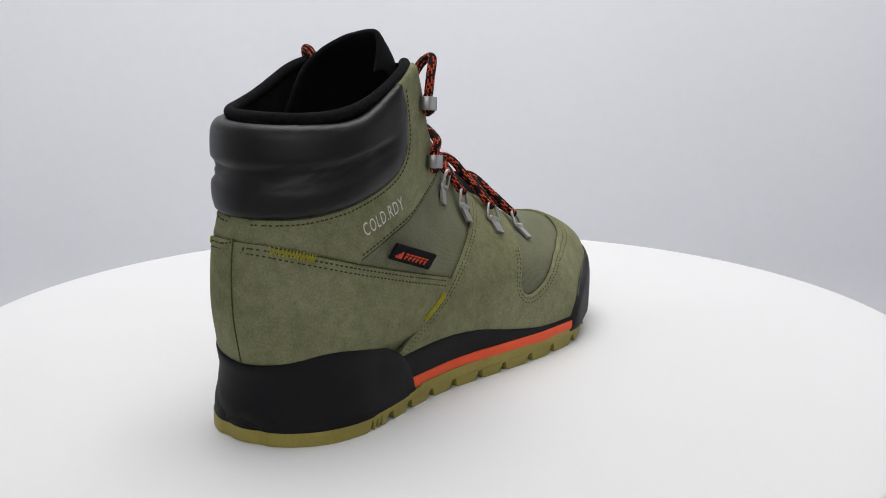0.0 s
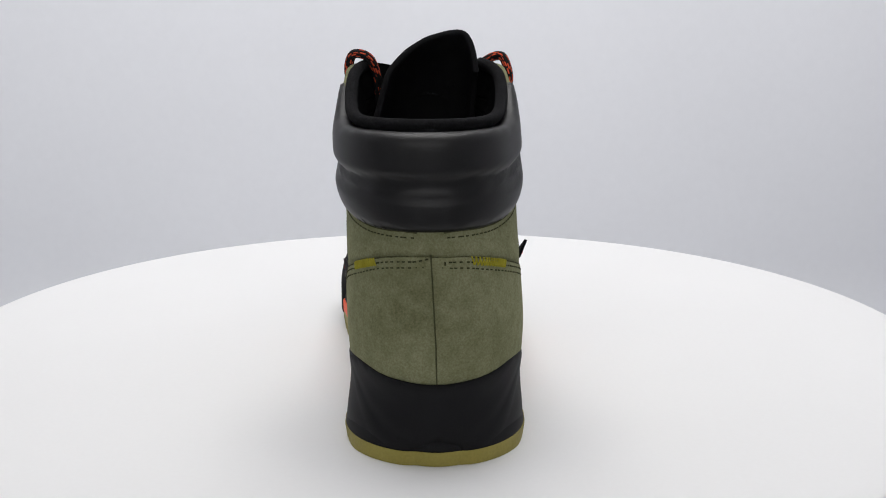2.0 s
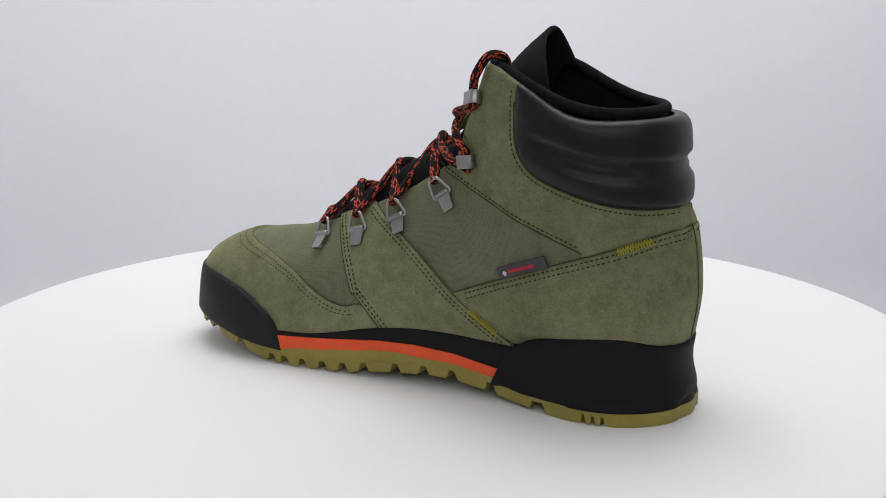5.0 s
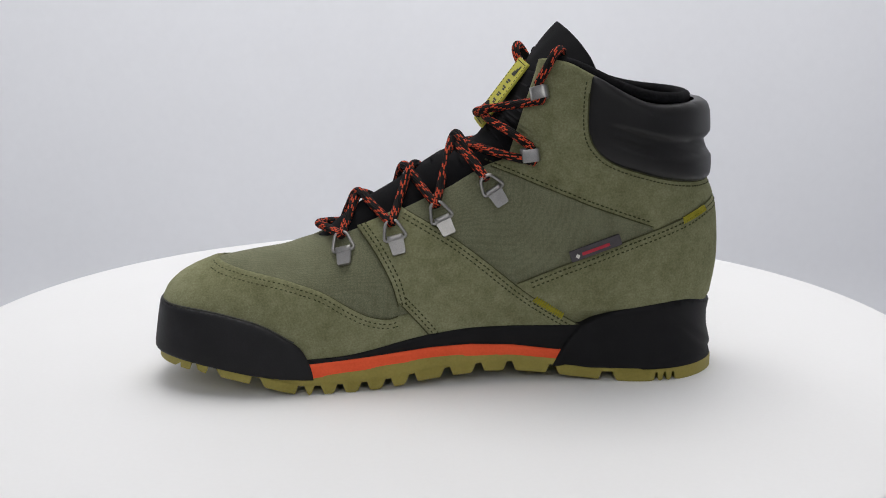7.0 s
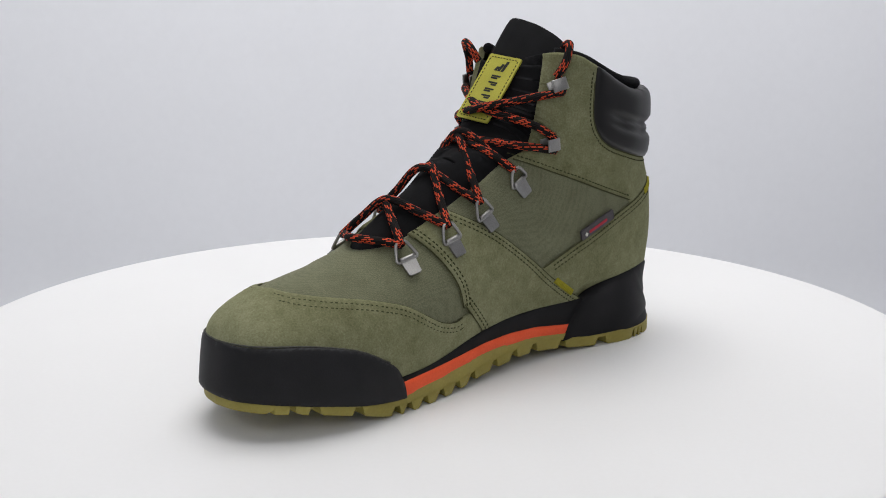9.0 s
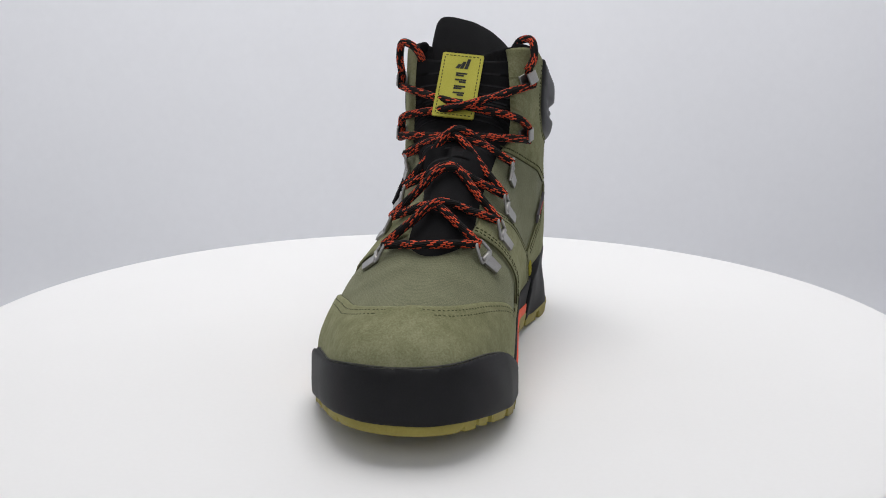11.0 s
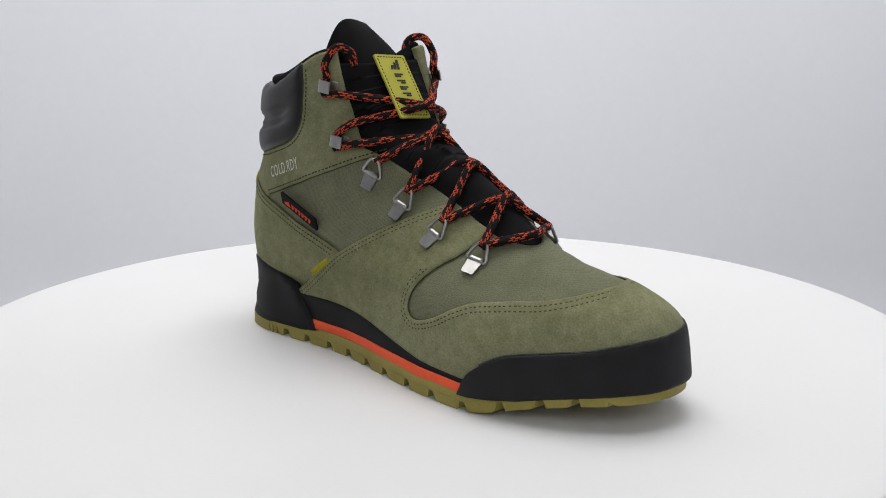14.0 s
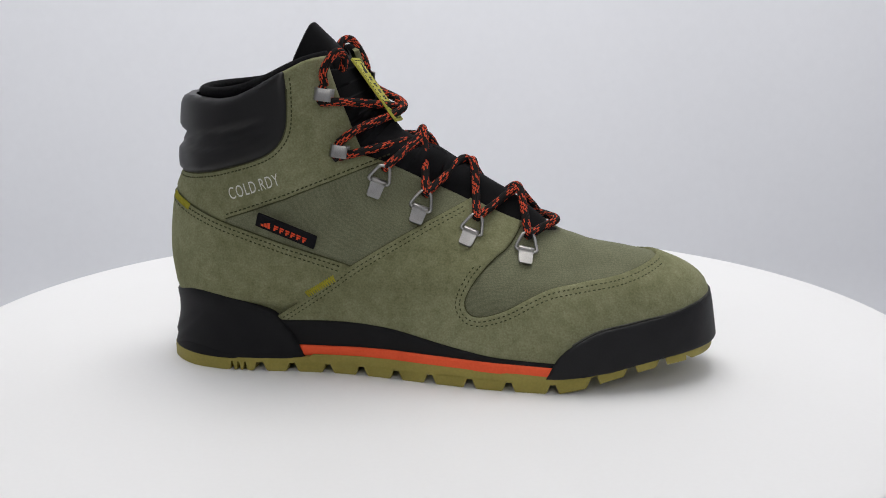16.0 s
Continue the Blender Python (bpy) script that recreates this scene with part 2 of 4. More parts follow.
def boot_surface():
    keys = [(143.9, 14, 142.5, 5), (142.6, 24, 137, 5), (140.6, 36, 127, 4), (133, 49, 116, 3), (115.3, 57.6, 105, 2), (94.8, 62, 91, 1), (62.4, 70, 62, 1), (35.8, 86.5, 34, 1),
            (6.6, 103, -5, 1), (-7.9, 112, -45, 1), (-16.6, 118, -85, 1), (-22.3, 124, -118, 1), (-25.5, 128, -139, 2), (-28, 131, -142.2, 30), (-31, 134.8, -145.6, 55), (-34, 139.5, -145, 72.5),
            (-36, 143, -142.5, 88), (-38, 146.5, -137.5, 100), (-41, 152.5, -134.3, 122), (-43.5, 157.5, -132.3, 141), (-46.3, 165, -131, 162)]
    rows = along(keys, 190)
    K = 60
    s = (1 - np.cos(np.linspace(0, math.pi, K))) / 2
    P = rows[:, None, :2] + (rows[:, None, 2:] - rows[:, None, :2]) * s[None, :, None]
    # keep the two ends on the outlines
    for i in range(len(rows)):
        fa = snap(rows[i, :2], FRONT) - rows[i, :2]
        P[i] += fa * (1 - s)[:, None] ** 3
        if rows[i, 3] > 8:
            fb = snap(rows[i, 2:], BACK) - rows[i, 2:]
            P[i] += fb * s[:, None] ** 3
    flat = P.reshape(-1, 2)
    grids = {}
    for side in (1, -1):
        y = width(flat[:, 0], flat[:, 1], side).reshape(P.shape[:2])
        for _ in range(6):
            y[1:-1, 1:-1] = 0.5 * y[1:-1, 1:-1] + 0.125 * (y[:-2, 1:-1] + y[2:, 1:-1] + y[1:-1, :-2] + y[1:-1, 2:])
        grids[side] = y
    verts, sides, faces, index = [], [], [], {}
    ids = {}
    for side in (1, -1):
        g = np.empty(P.shape[:2], int)
        for i in range(P.shape[0]):
            for k in range(K):
                key = (round(P[i, k, 0], 2), round(grids[side][i, k], 2), round(P[i, k, 1], 2))
                if key not in index:
                    index[key] = len(verts)
                    verts.append((P[i, k, 0], grids[side][i, k], P[i, k, 1]))
                    sides.append(side)
                elif sides[index[key]] != side:
                    sides[index[key]] = 0
                g[i, k] = index[key]
        ids[side] = g
        for i in range(P.shape[0] - 1):
            for k in range(K - 1):
                q = [g[i, k], g[i, k + 1], g[i + 1, k + 1], g[i + 1, k]]
                if side < 0:
                    q.reverse()
                q = [v for n_, v in enumerate(q) if v != q[n_ - 1]]
                if len(q) > 2:
                    faces.append(q)
    V = np.array(verts)
    nrm = np.zeros_like(V)
    for q in faces:
        a, b, c = V[q[0]], V[q[1]], V[q[2]]
        n = np.cross(b - a, c - a)
        if len(q) == 4:
            n = n + np.cross(c - a, V[q[3]] - a)
        for v in q:
            nrm[v] += n
    nrm /= np.maximum(np.linalg.norm(nrm, axis=1), 1e-9)[:, None]
    if (nrm[:, 1] * np.array(sides)).sum() < 0:
        nrm = -nrm
        faces = [q[::-1] for q in faces]
    return V, nrm, np.array(sides), faces


BV, BN, BS, BF = boot_surface()
B2 = BV[:, [0, 2]]


def inside(pts, poly):
    """Signed distance to a closed outline, positive inside."""
    poly = np.asarray(poly, float)
    closed = np.vstack([poly, poly[:1]])
    d = poly_distance(pts, closed)
    odd = np.zeros(len(pts), bool)
    for (x0, z0), (x1, z1) in zip(closed[:-1], closed[1:]):
        if z0 != z1:
            hit = ((z0 > pts[:, 1]) != (z1 > pts[:, 1])) & (pts[:, 0] < (x1 - x0) * (pts[:, 1] - z0) / (z1 - z0) + x0)
            odd ^= hit
    return np.where(odd, d, -d)


def region(left, right=None, pts=None, sides=None):
    """The field of an outline on each side; right=None: the same on both, False: none there."""
    pts = B2 if pts is None else pts
    sides = BS if sides is None else sides
    far = np.full(len(pts), -50.0)
    l = far if left is False else inside(pts, left)
    r = l if right is None else (far if right is False else inside(pts, right))
    return np.where(sides > 0, l, np.where(sides < 0, r, 0.5 * (l + r)))


def clipped(fields):
    """The base surface cut to where all the fields are positive: positions, normals, fields and faces."""
    data = np.hstack([BV, BN, np.stack(fields, 1), BS[:, None].astype(float)])
    faces = BF
    data = list(data)
    for c in range(6, 6 + len(fields)):
        out, cut = [], {}
        for q in faces:
            val = [data[v][c] for v in q]
            lo, hi = min(val), max(val)
            if hi <= 0:
                continue
            if lo >= 0:
                out.append(q)
                continue
            nq = []
            for i, v in enumerate(q):
                w = q[(i + 1) % len(q)]
                a, b = val[i], val[(i + 1) % len(q)]
                if a >= 0:
                    nq.append(v)
                if (a > 0 > b) or (a < 0 < b):
                    key = (v, w) if v < w else (w, v)
                    if key not in cut:
                        t = data[key[0]][c] / (data[key[0]][c] - data[key[1]][c])
                        cut[key] = len(data)
                        data.append(data[key[0]] * (1 - t) + data[key[1]] * t)
                    nq.append(cut[key])
            if len(nq) > 2:
                out.append(nq)
        faces = out
    used = sorted({v for q in faces for v in q})
    new_id = {v: i for i, v in enumerate(used)}
    D = np.array([data[v] for v in used])
    return D, [[new_id[v] for v in q] for q in faces]


def panel(name, fields, height, material, parent, label="", depth=1.2, rounded=1.2):
    """A piece of the upper: cut out of the base surface, raised by height (a number or a function of positions and
    distance from its edge), its rim turned down by depth."""
    D, faces = clipped(fields)
    P, N = D[:, :3], D[:, 3:6] / np.linalg.norm(D[:, 3:6], axis=1)[:, None]
    edge = D[:, 6:6 + len(fields)].min(1)
    h = height(P, edge, D[:, -1]) if callable(height) else np.full(len(P), float(height))
    soft = np.clip(edge / rounded, 0, 1)
    h = h - 0.45 * rounded * (1 - np.sqrt(1 - (1 - soft) ** 2))
    top = P + N * h[:, None]
    count = {}
    for q in faces:
        for a, b in zip(q, q[1:] + q[:1]):
            key = (a, b) if a < b else (b, a)
            count[key] = (a, b) if key not in count else None
    rim = [e for e in count.values() if e]
    low = sorted({v for e in rim for v in e})
    lid = {v: len(P) + i for i, v in enumerate(low)}
    bottom = top[low] - N[low] * depth
    faces = faces + [[b, a, lid[a], lid[b]] for a, b in rim]
    uv = np.stack([P[:, 0], P[:, 2] + np.abs(P[:, 1] - 6) * 0.8], 1)
    uv = np.vstack([uv, uv[low]]) * 0.001
    return mesh_object(name, np.vstack([top, bottom]) * 0.001, faces, material, parent, label, uvs=uv)


THROAT_L = [(67, 200), (67, 76), (66.5, 71.5), (64, 69.6), (52, 72.5), (36.5, 78.5), (15, 88), (-5, 97.5), (-20, 107), (-32.5, 112), (-36, 123), (-42, 141), (-46.5, 154), (-48, 159), (-51, 200)]
THROAT_R = [(67, 200), (67, 76), (66.5, 71.5), (64, 69.6), (52, 72.5), (36.5, 78.5), (15, 88), (-5, 97.5), (-21, 106), (-34, 111), (-39, 123), (-46, 141), (-50.5, 154), (-52, 159), (-55, 200)]
THROAT = {1: THROAT_L, -1: THROAT_R}
F_TONGUE = region(THROAT_L, THROAT_R)
SEAM_L = list(cr([(119, 75), (117.5, 62), (112, 58.4), (101, 56), (89, 54), (74, 51.4), (59, 47.2), (47, 40.5), (37.5, 35.5), (28, 33.5), (22.5, 35)]))
TAIL_L = list(cr(raised([(22.6, 42), (26, 54), (33, 67), (39, 75), (46, 83)])))
SEAM_R = list(cr([(119, 76), (118, 62), (111, 56.8), (96, 52.2), (80, 50.2), (64, 48), (53, 43.8), (42, 38), (32, 34.4), (25, 34), (21, 37.5), (21, 43), (25.5, 51.5), (33, 60), (41, 67), (48, 82)]))
MIDREAR_L = list(cr(raised([(25, 91), (18.9, 87.6), (-6.7, 73.6), (-35.5, 51.5), (-53, 39), (-72, 27)])))
MIDREAR_R = list(cr(raised([(22, 91), (15, 87), (-7, 76), (-37, 58.5), (-55, 45.5), (-80, 28)])))
HEELTOP_L = list(cr([(-30, 47.5), (-37, 49.8), (-64, 60.5), (-93, 71.2), (-121, 81), (-140, 88), (-165, 90)]))
HEELTOP_R = list(cr([(-30, 53.2), (-36, 55.2), (-48, 58.8), (-77, 67.2), (-107, 76.4), (-132, 84.8), (-143, 88.2), (-165, 89.5)]))
QUARTOP = list(cr([(-10, 111), (-20.6, 108.8), (-34.8, 104), (-46, 99.6), (-63, 93), (-77.5, 87.2), (-106, 77.2), (-115, 75)]))
TOPEDGE = list(cr(raised([(-40, 140), (-43, 153), (-45, 158.6), (-49, 161.9), (-54, 162.2), (-62, 160.2), (-71.7, 155.4), (-90, 146.6), (-104, 142.6), (-118, 142), (-165, 143)])))
PADEDGE = list(cr(raised([(-71.8, 155.3), (-70.5, 143), (-71, 127.5), (-75, 118.5), (-84, 111.6), (-104, 104.8), (-119, 101.3), (-135, 99.5), (-170, 99.5)])))

BOOT = new("hiking_boot")
tagged(BOOT, "olive suede hiking boot with orange-flecked laces and black rubber trim", "boot")

out_throat = -F_TONGUE
f_floor = BV[:, 2] - np.interp(BV[:, 0], [-150, -66, -54, 0, 22, 50, 80, 93, 107, 121, 135, 152], [9, 9, 18, 18, 14, 10.5, 8.5, 10.5, 13.4, 16, 17.4, 18])

vamp_l = [(112, 200)] + SEAM_L + TAIL_L + [(46, 200)]
vamp_r = [(112, 200)] + SEAM_R + [(48, 200)]
toe_l = [(170, 200), (112, 200)] + SEAM_L + raised([(17, 38), (2, 20), (-8, -20), (170, -20)])
toe_r = [(170, 200), (112, 200)] + SEAM_R + [(48, 92), (22, 98)] + MIDREAR_R + raised([(-95, -20), (170, -20)])
mid_l = raised([(25, 96), (52, 96)]) + TAIL_L[::-1] + list(cr(raised([(22.3, 44), (14, 34.5), (4.8, 23), (-8, 0)]))) + raised([(-90, 0)]) + MIDREAR_L[::-1]
heel_l = HEELTOP_L + raised([(-165, -20), (0, -20), (-10, 30)])
heel_r = HEELTOP_R + raised([(-165, -20), (0, -20), (-10, 30)])
shaft = TOPEDGE + HEELTOP_L[:16:-1] + QUARTOP[::-1][4:] + raised([(-10, 130)])
shaft_r = TOPEDGE + HEELTOP_R[:24:-1] + QUARTOP[::-1][4:] + raised([(-10, 130)])
pad = PADEDGE + TOPEDGE[:44:-1]

F_VAMP = region(vamp_l, vamp_r)
F_TOE = region(toe_l, toe_r)
F_MID = region(mid_l, False)
F_HEEL = region(heel_l, heel_r)
F_SHAFT = region(shaft, shaft_r)
F_PAD = region(pad)

panel("vamp", [F_VAMP + 8, out_throat], 0.0, CANVAS, BOOT, "olive woven canvas vamp")
quarter_field = np.minimum(region(raised([(40, 92), (-5, 125), (-25, 116), (-63, 104), (-125, 78), (-60, 40), (-20, 40), (25, 70)])), 60)
panel("quarter", [np.where(BS >= 0, quarter_field, -1), out_throat], 0.0, CANVAS, BOOT, "olive woven canvas side panel")
panel("quarter", [np.where(BS <= 0, quarter_field, -1), out_throat], 0.0, CANVAS, BOOT, "olive woven canvas side panel")
def tucked(base):
    """A height that sinks under the rubber below it."""
    return lambda P, edge, side: base - 3.2 * np.clip((36 - P[:, 2]) / 6, 0, 1) * np.clip((-62 - P[:, 0]) / 8, 0, 1)


panel("heel_panel", [F_HEEL, f_floor], tucked(1.4), SUEDE, BOOT, "olive suede heel panel")
panel("toe_overlay", [F_TOE, out_throat, f_floor], 1.7, SUEDE, BOOT, "olive suede toe overlay")
panel("side_strap", [F_MID, out_throat, f_floor], 2.0, SUEDE, BOOT, "olive suede side strap")
top_x, top_z = np.array(TOPEDGE[44:])[::-1].T
pad_top = np.interp(BV[:, 0], top_x, top_z) - 1.8 * np.clip((-78 - BV[:, 0]) / 20, 0, 1) - BV[:, 2]
panel("shaft", [F_SHAFT, out_throat, np.where(BV[:, 0] < -74, pad_top - 6, 50)], 1.3, SUEDE, BOOT, "olive suede ankle shaft", depth=2.6, rounded=2.2)


def pad_height(P, edge, side):
    z = P[:, 2] - UP
    back = np.clip((-76 - P[:, 0]) / 18, 0, 1)
    back = back * back * (3 - 2 * back)
    groove = 118.0 + np.clip((P[:, 0] + 120) / 45, 0, 1) ** 1.5 * 12
    dome = np.sqrt(1 - (1 - np.clip(edge / 12, 0, 1)) ** 2)
    crest = np.interp(P[:, 0], top_x, top_z) - P[:, 2]
    dome = np.where(crest < 14, np.sqrt(1 - (1 - np.clip(edge / 7, 0, 1)) ** 2), dome)
    cut = np.exp(-((z - groove - 2.2) / 2.2) ** 2) + np.exp(-((z - groove + 2.6) / 2.0) ** 2) * 0.75
    full = np.interp(P[:, 0], [-100, -74], [4.2, 2.2])
    return 1.5 + full * dome - 3.5 * cut * back


panel("ankle_pad", [F_PAD, np.where(BV[:, 0] < -74, pad_top, 50)], pad_height, LEATHER, BOOT, "black smooth leather padded ankle collar with two rolls", depth=3.0, rounded=0.6)


def tongue_height(P, edge, side):
    """The tongue swells between the edges of the throat."""
    return -1.2 + 4.8 * np.clip((edge - 6) / 9, 0, 1) * np.clip((120 - P[:, 2]) / 12, 0, 1)


panel("tongue", [F_TONGUE + 6, (156 + UP) - BV[:, 2]], tongue_height, NEOPRENE, BOOT, "black neoprene tongue", depth=0.5)
panel("lining", [BV[:, 2] - 60, region(raised([(10, 60), (-36, 128), (-42, 160)]) + TOPEDGE[8:] + raised([(-165, 60)])) + 1.5], -4.5, KNIT, BOOT, "black knit lining", depth=0.2)


def arclen(curve, step, start=0.0, end=0.0):
    c = np.asarray(curve, float)
    s = np.concatenate([[0], np.cumsum(np.linalg.norm(np.diff(c, axis=0), axis=1))])
    t = np.arange(start, s[-1] - end, step)
    return np.stack([np.interp(t, s, c[:, i]) for i in range(c.shape[1])], 1)


# ---- sole ----
def curve_z(points):
    q = np.array(sorted(points), float)
    return lambda x: np.interp(x, q[:, 0], q[:, 1])


OR_TOP = {1: curve_z([(72, 13.4), (66, 13.5), (50, 14.5), (36, 15.7), (21, 17.2), (7, 18.5), (-13, 19), (-36, 17.4), (-58, 14.5), (-80, 13)]),
          -1: curve_z([(-80, 12.8), (-67, 12.6), (-17, 13.6), (27, 12.2), (62, 11.2), (72, 11.2)])}
OR_BOT = {1: curve_z([(72, 6), (66, 6), (50, 7.5), (36, 9), (22, 11), (8, 12.5), (-7, 13), (-36, 11), (-57, 8.5), (-80, 7), (-150, 6.4)]),
          -1: curve_z([(-150, 6.4), (-65, 6.6), (-17, 7.3), (27, 6.6), (60, 6.3), (72, 6.3)])}
RUB_BOT = curve_z([(-150, 3.8), (-120, 3.7), (-75, 3.8), (-60, 5.6), (60, 5.4), (66, 5.4), (80, 6.4), (93, 8.4), (107, 11.3), (121, 13.8), (135, 15.2), (152, 16)])
heelrub_l = [(-170, 32.6), (-143, 32.8)] + list(cr([(-139, 34.5), (-121.5, 38.8), (-93, 35.6), (-78.8, 31.8), (-69.8, 27), (-64.7, 20.9), (-60.6, 14.9), (-55.5, 5)])) + [(-55, -20), (-170, -20)]
heelrub_r = [(-170, 32.6), (-143, 32.8)] + list(cr([(-139, 34.5), (-124, 38.8), (-106, 37.0), (-84, 31), (-73.5, 22.5), (-67.6, 13), (-63.5, 4)])) + [(-63, -20), (-170, -20)]
toerub_l = [(175, 39.5), (142, 39.5)] + list(cr([(131, 39.3), (118, 38.2), (105, 35.8), (89.5, 31.6), (78.3, 26), (71.3, 21.5), (66.6, 12), (65, 3)])) + [(64, -20), (175, -20)]
toerub_r = [(175, 39.5), (142, 39.5)] + list(cr([(132, 37.2), (120, 33.8), (103, 30.6), (84, 26.8), (70.4, 18.5), (63.5, 7), (61, 1)])) + [(60, -20), (175, -20)]
midtop_l = [(-85, -20), (-85, 29)] + list(cr([(-70, 27.4), (-36, 27.6), (-13, 27.4), (7, 25), (21, 22.3), (36, 18.8), (50, 16.4), (67, 15.6), (80, 15.6)])) + [(80, -20)]
midtop_r = [(-90, -20), (-90, 26)] + list(cr([(-72, 25.6), (-46, 26.6), (-17, 24.6), (12, 18.4), (36, 14.4), (64.5, 13), (80, 13)])) + [(80, -20)]


def by_side(table_, x):
    return np.where(BS > 0, table_[1](x), np.where(BS < 0, table_[-1](x), 0.5 * (table_[1](x) + table_[-1](x))))


x_all, z_all = BV[:, 0], BV[:, 2]
f_rub = z_all - RUB_BOT(x_all)


def bumper_height(P, edge, side):
    return np.interp(P[:, 0], [66, 92, 125, 142], [4.4, 5.2, 3.2, 2.8])


def counter_height(P, edge, side):
    over = 2.2 * np.clip((P[:, 0] + 96) / 18, 0, 1) * np.clip((P[:, 2] - 8) / 12, 0, 1)
    return np.interp(P[:, 2], [3, 8, 18, 27, 40], [5.4, 4.8, 3.0, 1.8, 2.2]) + over


panel("midsole", [region(midtop_l, midtop_r), z_all - by_side(OR_BOT, x_all) - 1], 2.9, MIDSOLE, BOOT, "black foam midsole", depth=4)
panel("orange_strip", [by_side(OR_TOP, x_all) - z_all, z_all - by_side(OR_BOT, x_all), x_all + np.where(BS > 0, 60.5, 67), np.where(BS > 0, 68, 65.5) - x_all], 3.8, ORANGE, BOOT, "bright orange foam strip along the midsole", depth=4)
panel("heel_counter", [region(heelrub_l, heelrub_r), f_rub], counter_height, RUBBER, BOOT, "black rubber heel counter", depth=5)
panel("toe_bumper", [region(toerub_l, toerub_r), f_rub], bumper_height, BUMPER, BOOT, "black rubber toe bumper", depth=5)


def sole_y(x, side, grow=0.0):
    x = np.atleast_1d(np.asarray(x, float))
    z = np.maximum(10, RUB_BOT(x) + 2)
    return width(np.clip(x, -140.6, 143.2), z, side) + side * grow


BOT = {1: curve_z([(-150, -2.2), (-128, -2.5), (-95, -2.5), (-80, -1.5), (-65, 0), (-50, 2.0), (-36, 3.4), (-22, 3.8), (8, 1.4), (25, -1.2), (45, -2.5), (70, -2.5), (80, -0.4), (93, 3.2), (107, 6.3), (121, 8.8), (135, 10.2), (150, 11)]),
       -1: curve_z([(-150, -2.2), (-128, -2.5), (68, -2.5), (80, -0.4), (93, 3.2), (107, 6.3), (121, 8.8), (135, 10.2), (150, 11)])}


def rim_shift(x):
    """How far the outsole stands out from the upper, more under the heel and toe rubber."""
    return float(np.interp(x, [-130, -66, -58, 60, 90, 125, 142], [6.3, 5.1, 3.8, 3.7, 3.4, 1.7, 1.2]))


def outsole():
    # plan outline: the upper's foot, offset outwards
    u = 0.5 - 0.5 * np.cos(np.linspace(0, math.pi, 260))
    foot = -140.97 + (143.4 + 140.97) * u
    outline = {}
    for side in (1, -1):
        y = sole_y(foot, side)
        y[0] = y[-1] = np.nan
        y[0] = 0.5 * (sole_y(foot[1], 1)[0] + sole_y(foot[1], -1)[0])
        y[-1] = 0.5 * (sole_y(foot[-2], 1)[0] + sole_y(foot[-2], -1)[0])
        dx, dy = np.gradient(foot), np.gradient(y)
        d = np.hypot(dx, dy)
        grow = np.array([rim_shift(x) for x in foot])
        ox, oy = foot - side * dy / d * grow, y + side * dx / d * grow
        outline[side] = np.stack([ox, oy], 1)
    # one smooth loop round the foot, parted again at heel and toe
    loop = arclen(np.vstack([outline[1][::-1], outline[-1][1:]]), 0.8)
    for _ in range(160):
        loop[1:-1] = 0.5 * loop[1:-1] + 0.25 * (loop[:-2] + loop[2:])
    heel_i = int(loop[:, 0].argmin())
    for side, half in ((1, loop[:heel_i + 1][::-1]), (-1, loop[heel_i:])):
        outline[side] = (np.maximum.accumulate(half[:, 0]), half[:, 1])
    tail = max(outline[1][0][0], outline[-1][0][0])
    tip = min(outline[1][0][-1], outline[-1][0][-1])

    def edge_y(x, side):
        return float(np.interp(x, *outline[side]))

    foot_l = [(x, y) for x, y in zip(*outline[1]) if x < -68][::-1]
    foot_r = [(x, y) for x, y in zip(*outline[-1]) if x < -68]
    ring = arclen(foot_l + foot_r, 2.0)
    way = np.gradient(ring, axis=0)
    way /= np.maximum(np.linalg.norm(way, axis=1), 1e-9)[:, None]
    inward = np.stack([-way[:, 1], way[:, 0]], 1)
    if inward[len(ring) // 2, 0] < 0:
        inward = -inward
    rand_v, rand_f = [], []
    for p, q in zip(ring, inward):
        z0 = float(RUB_BOT(p[0]))
        for inset, up in ((3.0, 0.1), (0.3, 0.1), (0.35, 0.9), (1.6, 5.5), (4.0, 6.5)):
            rand_v.append((p[0] + q[0] * inset, p[1] + q[1] * inset, z0 + up))
    for i in range(len(ring) - 1):
        rand_f += [(i * 5 + k, i * 5 + k + 1, i * 5 + k + 6, i * 5 + k + 5) for k in range(4)]
    mesh_object("heel_rand", np.array(rand_v) * 0.001, rand_f, RUBBER, BOOT, "black rubber foot of the heel counter")

    bend = 1 - np.cos(np.linspace(0, math.pi / 2, 44))
    xs = np.concatenate([tail + 16 * bend, np.linspace(tail + 18, tip - 18, 116), tip - 16 * bend[::-1]])
    vs, fs = [], []
    cols = 8
    for x in xs:
        yl, yr = edge_y(x, 1), edge_y(x, -1)
        tl, tr = (float(OR_BOT[s](x)) if x < 63 else float(RUB_BOT(x)) for s in (1, -1))
        if x < -60:
            tl = tr = float(RUB_BOT(x))
        rise = 4.8 * min(1.0, max(0.0, (134 - x) / 6)) * min(1.0, max(0.0, (x + 124) / 6))
        bl, br = min(float(BOT[1](x)) + rise, tl - 1.0), min(float(BOT[-1](x)) + rise, tr - 1.0)
        for k in range(cols):
            q = k / (cols - 1)
            vs.append((x, yl + (yr - yl) * q, tl + (tr - tl) * q + (0.8 if x > -100 else 0.2)))
        for k in range(cols):
            q = k / (cols - 1)
            inset = 0.003 + 0.994 * q if -118 < x < 128 else q
            vs.append((x, yl + (yr - yl) * inset, bl + (br - bl) * q))
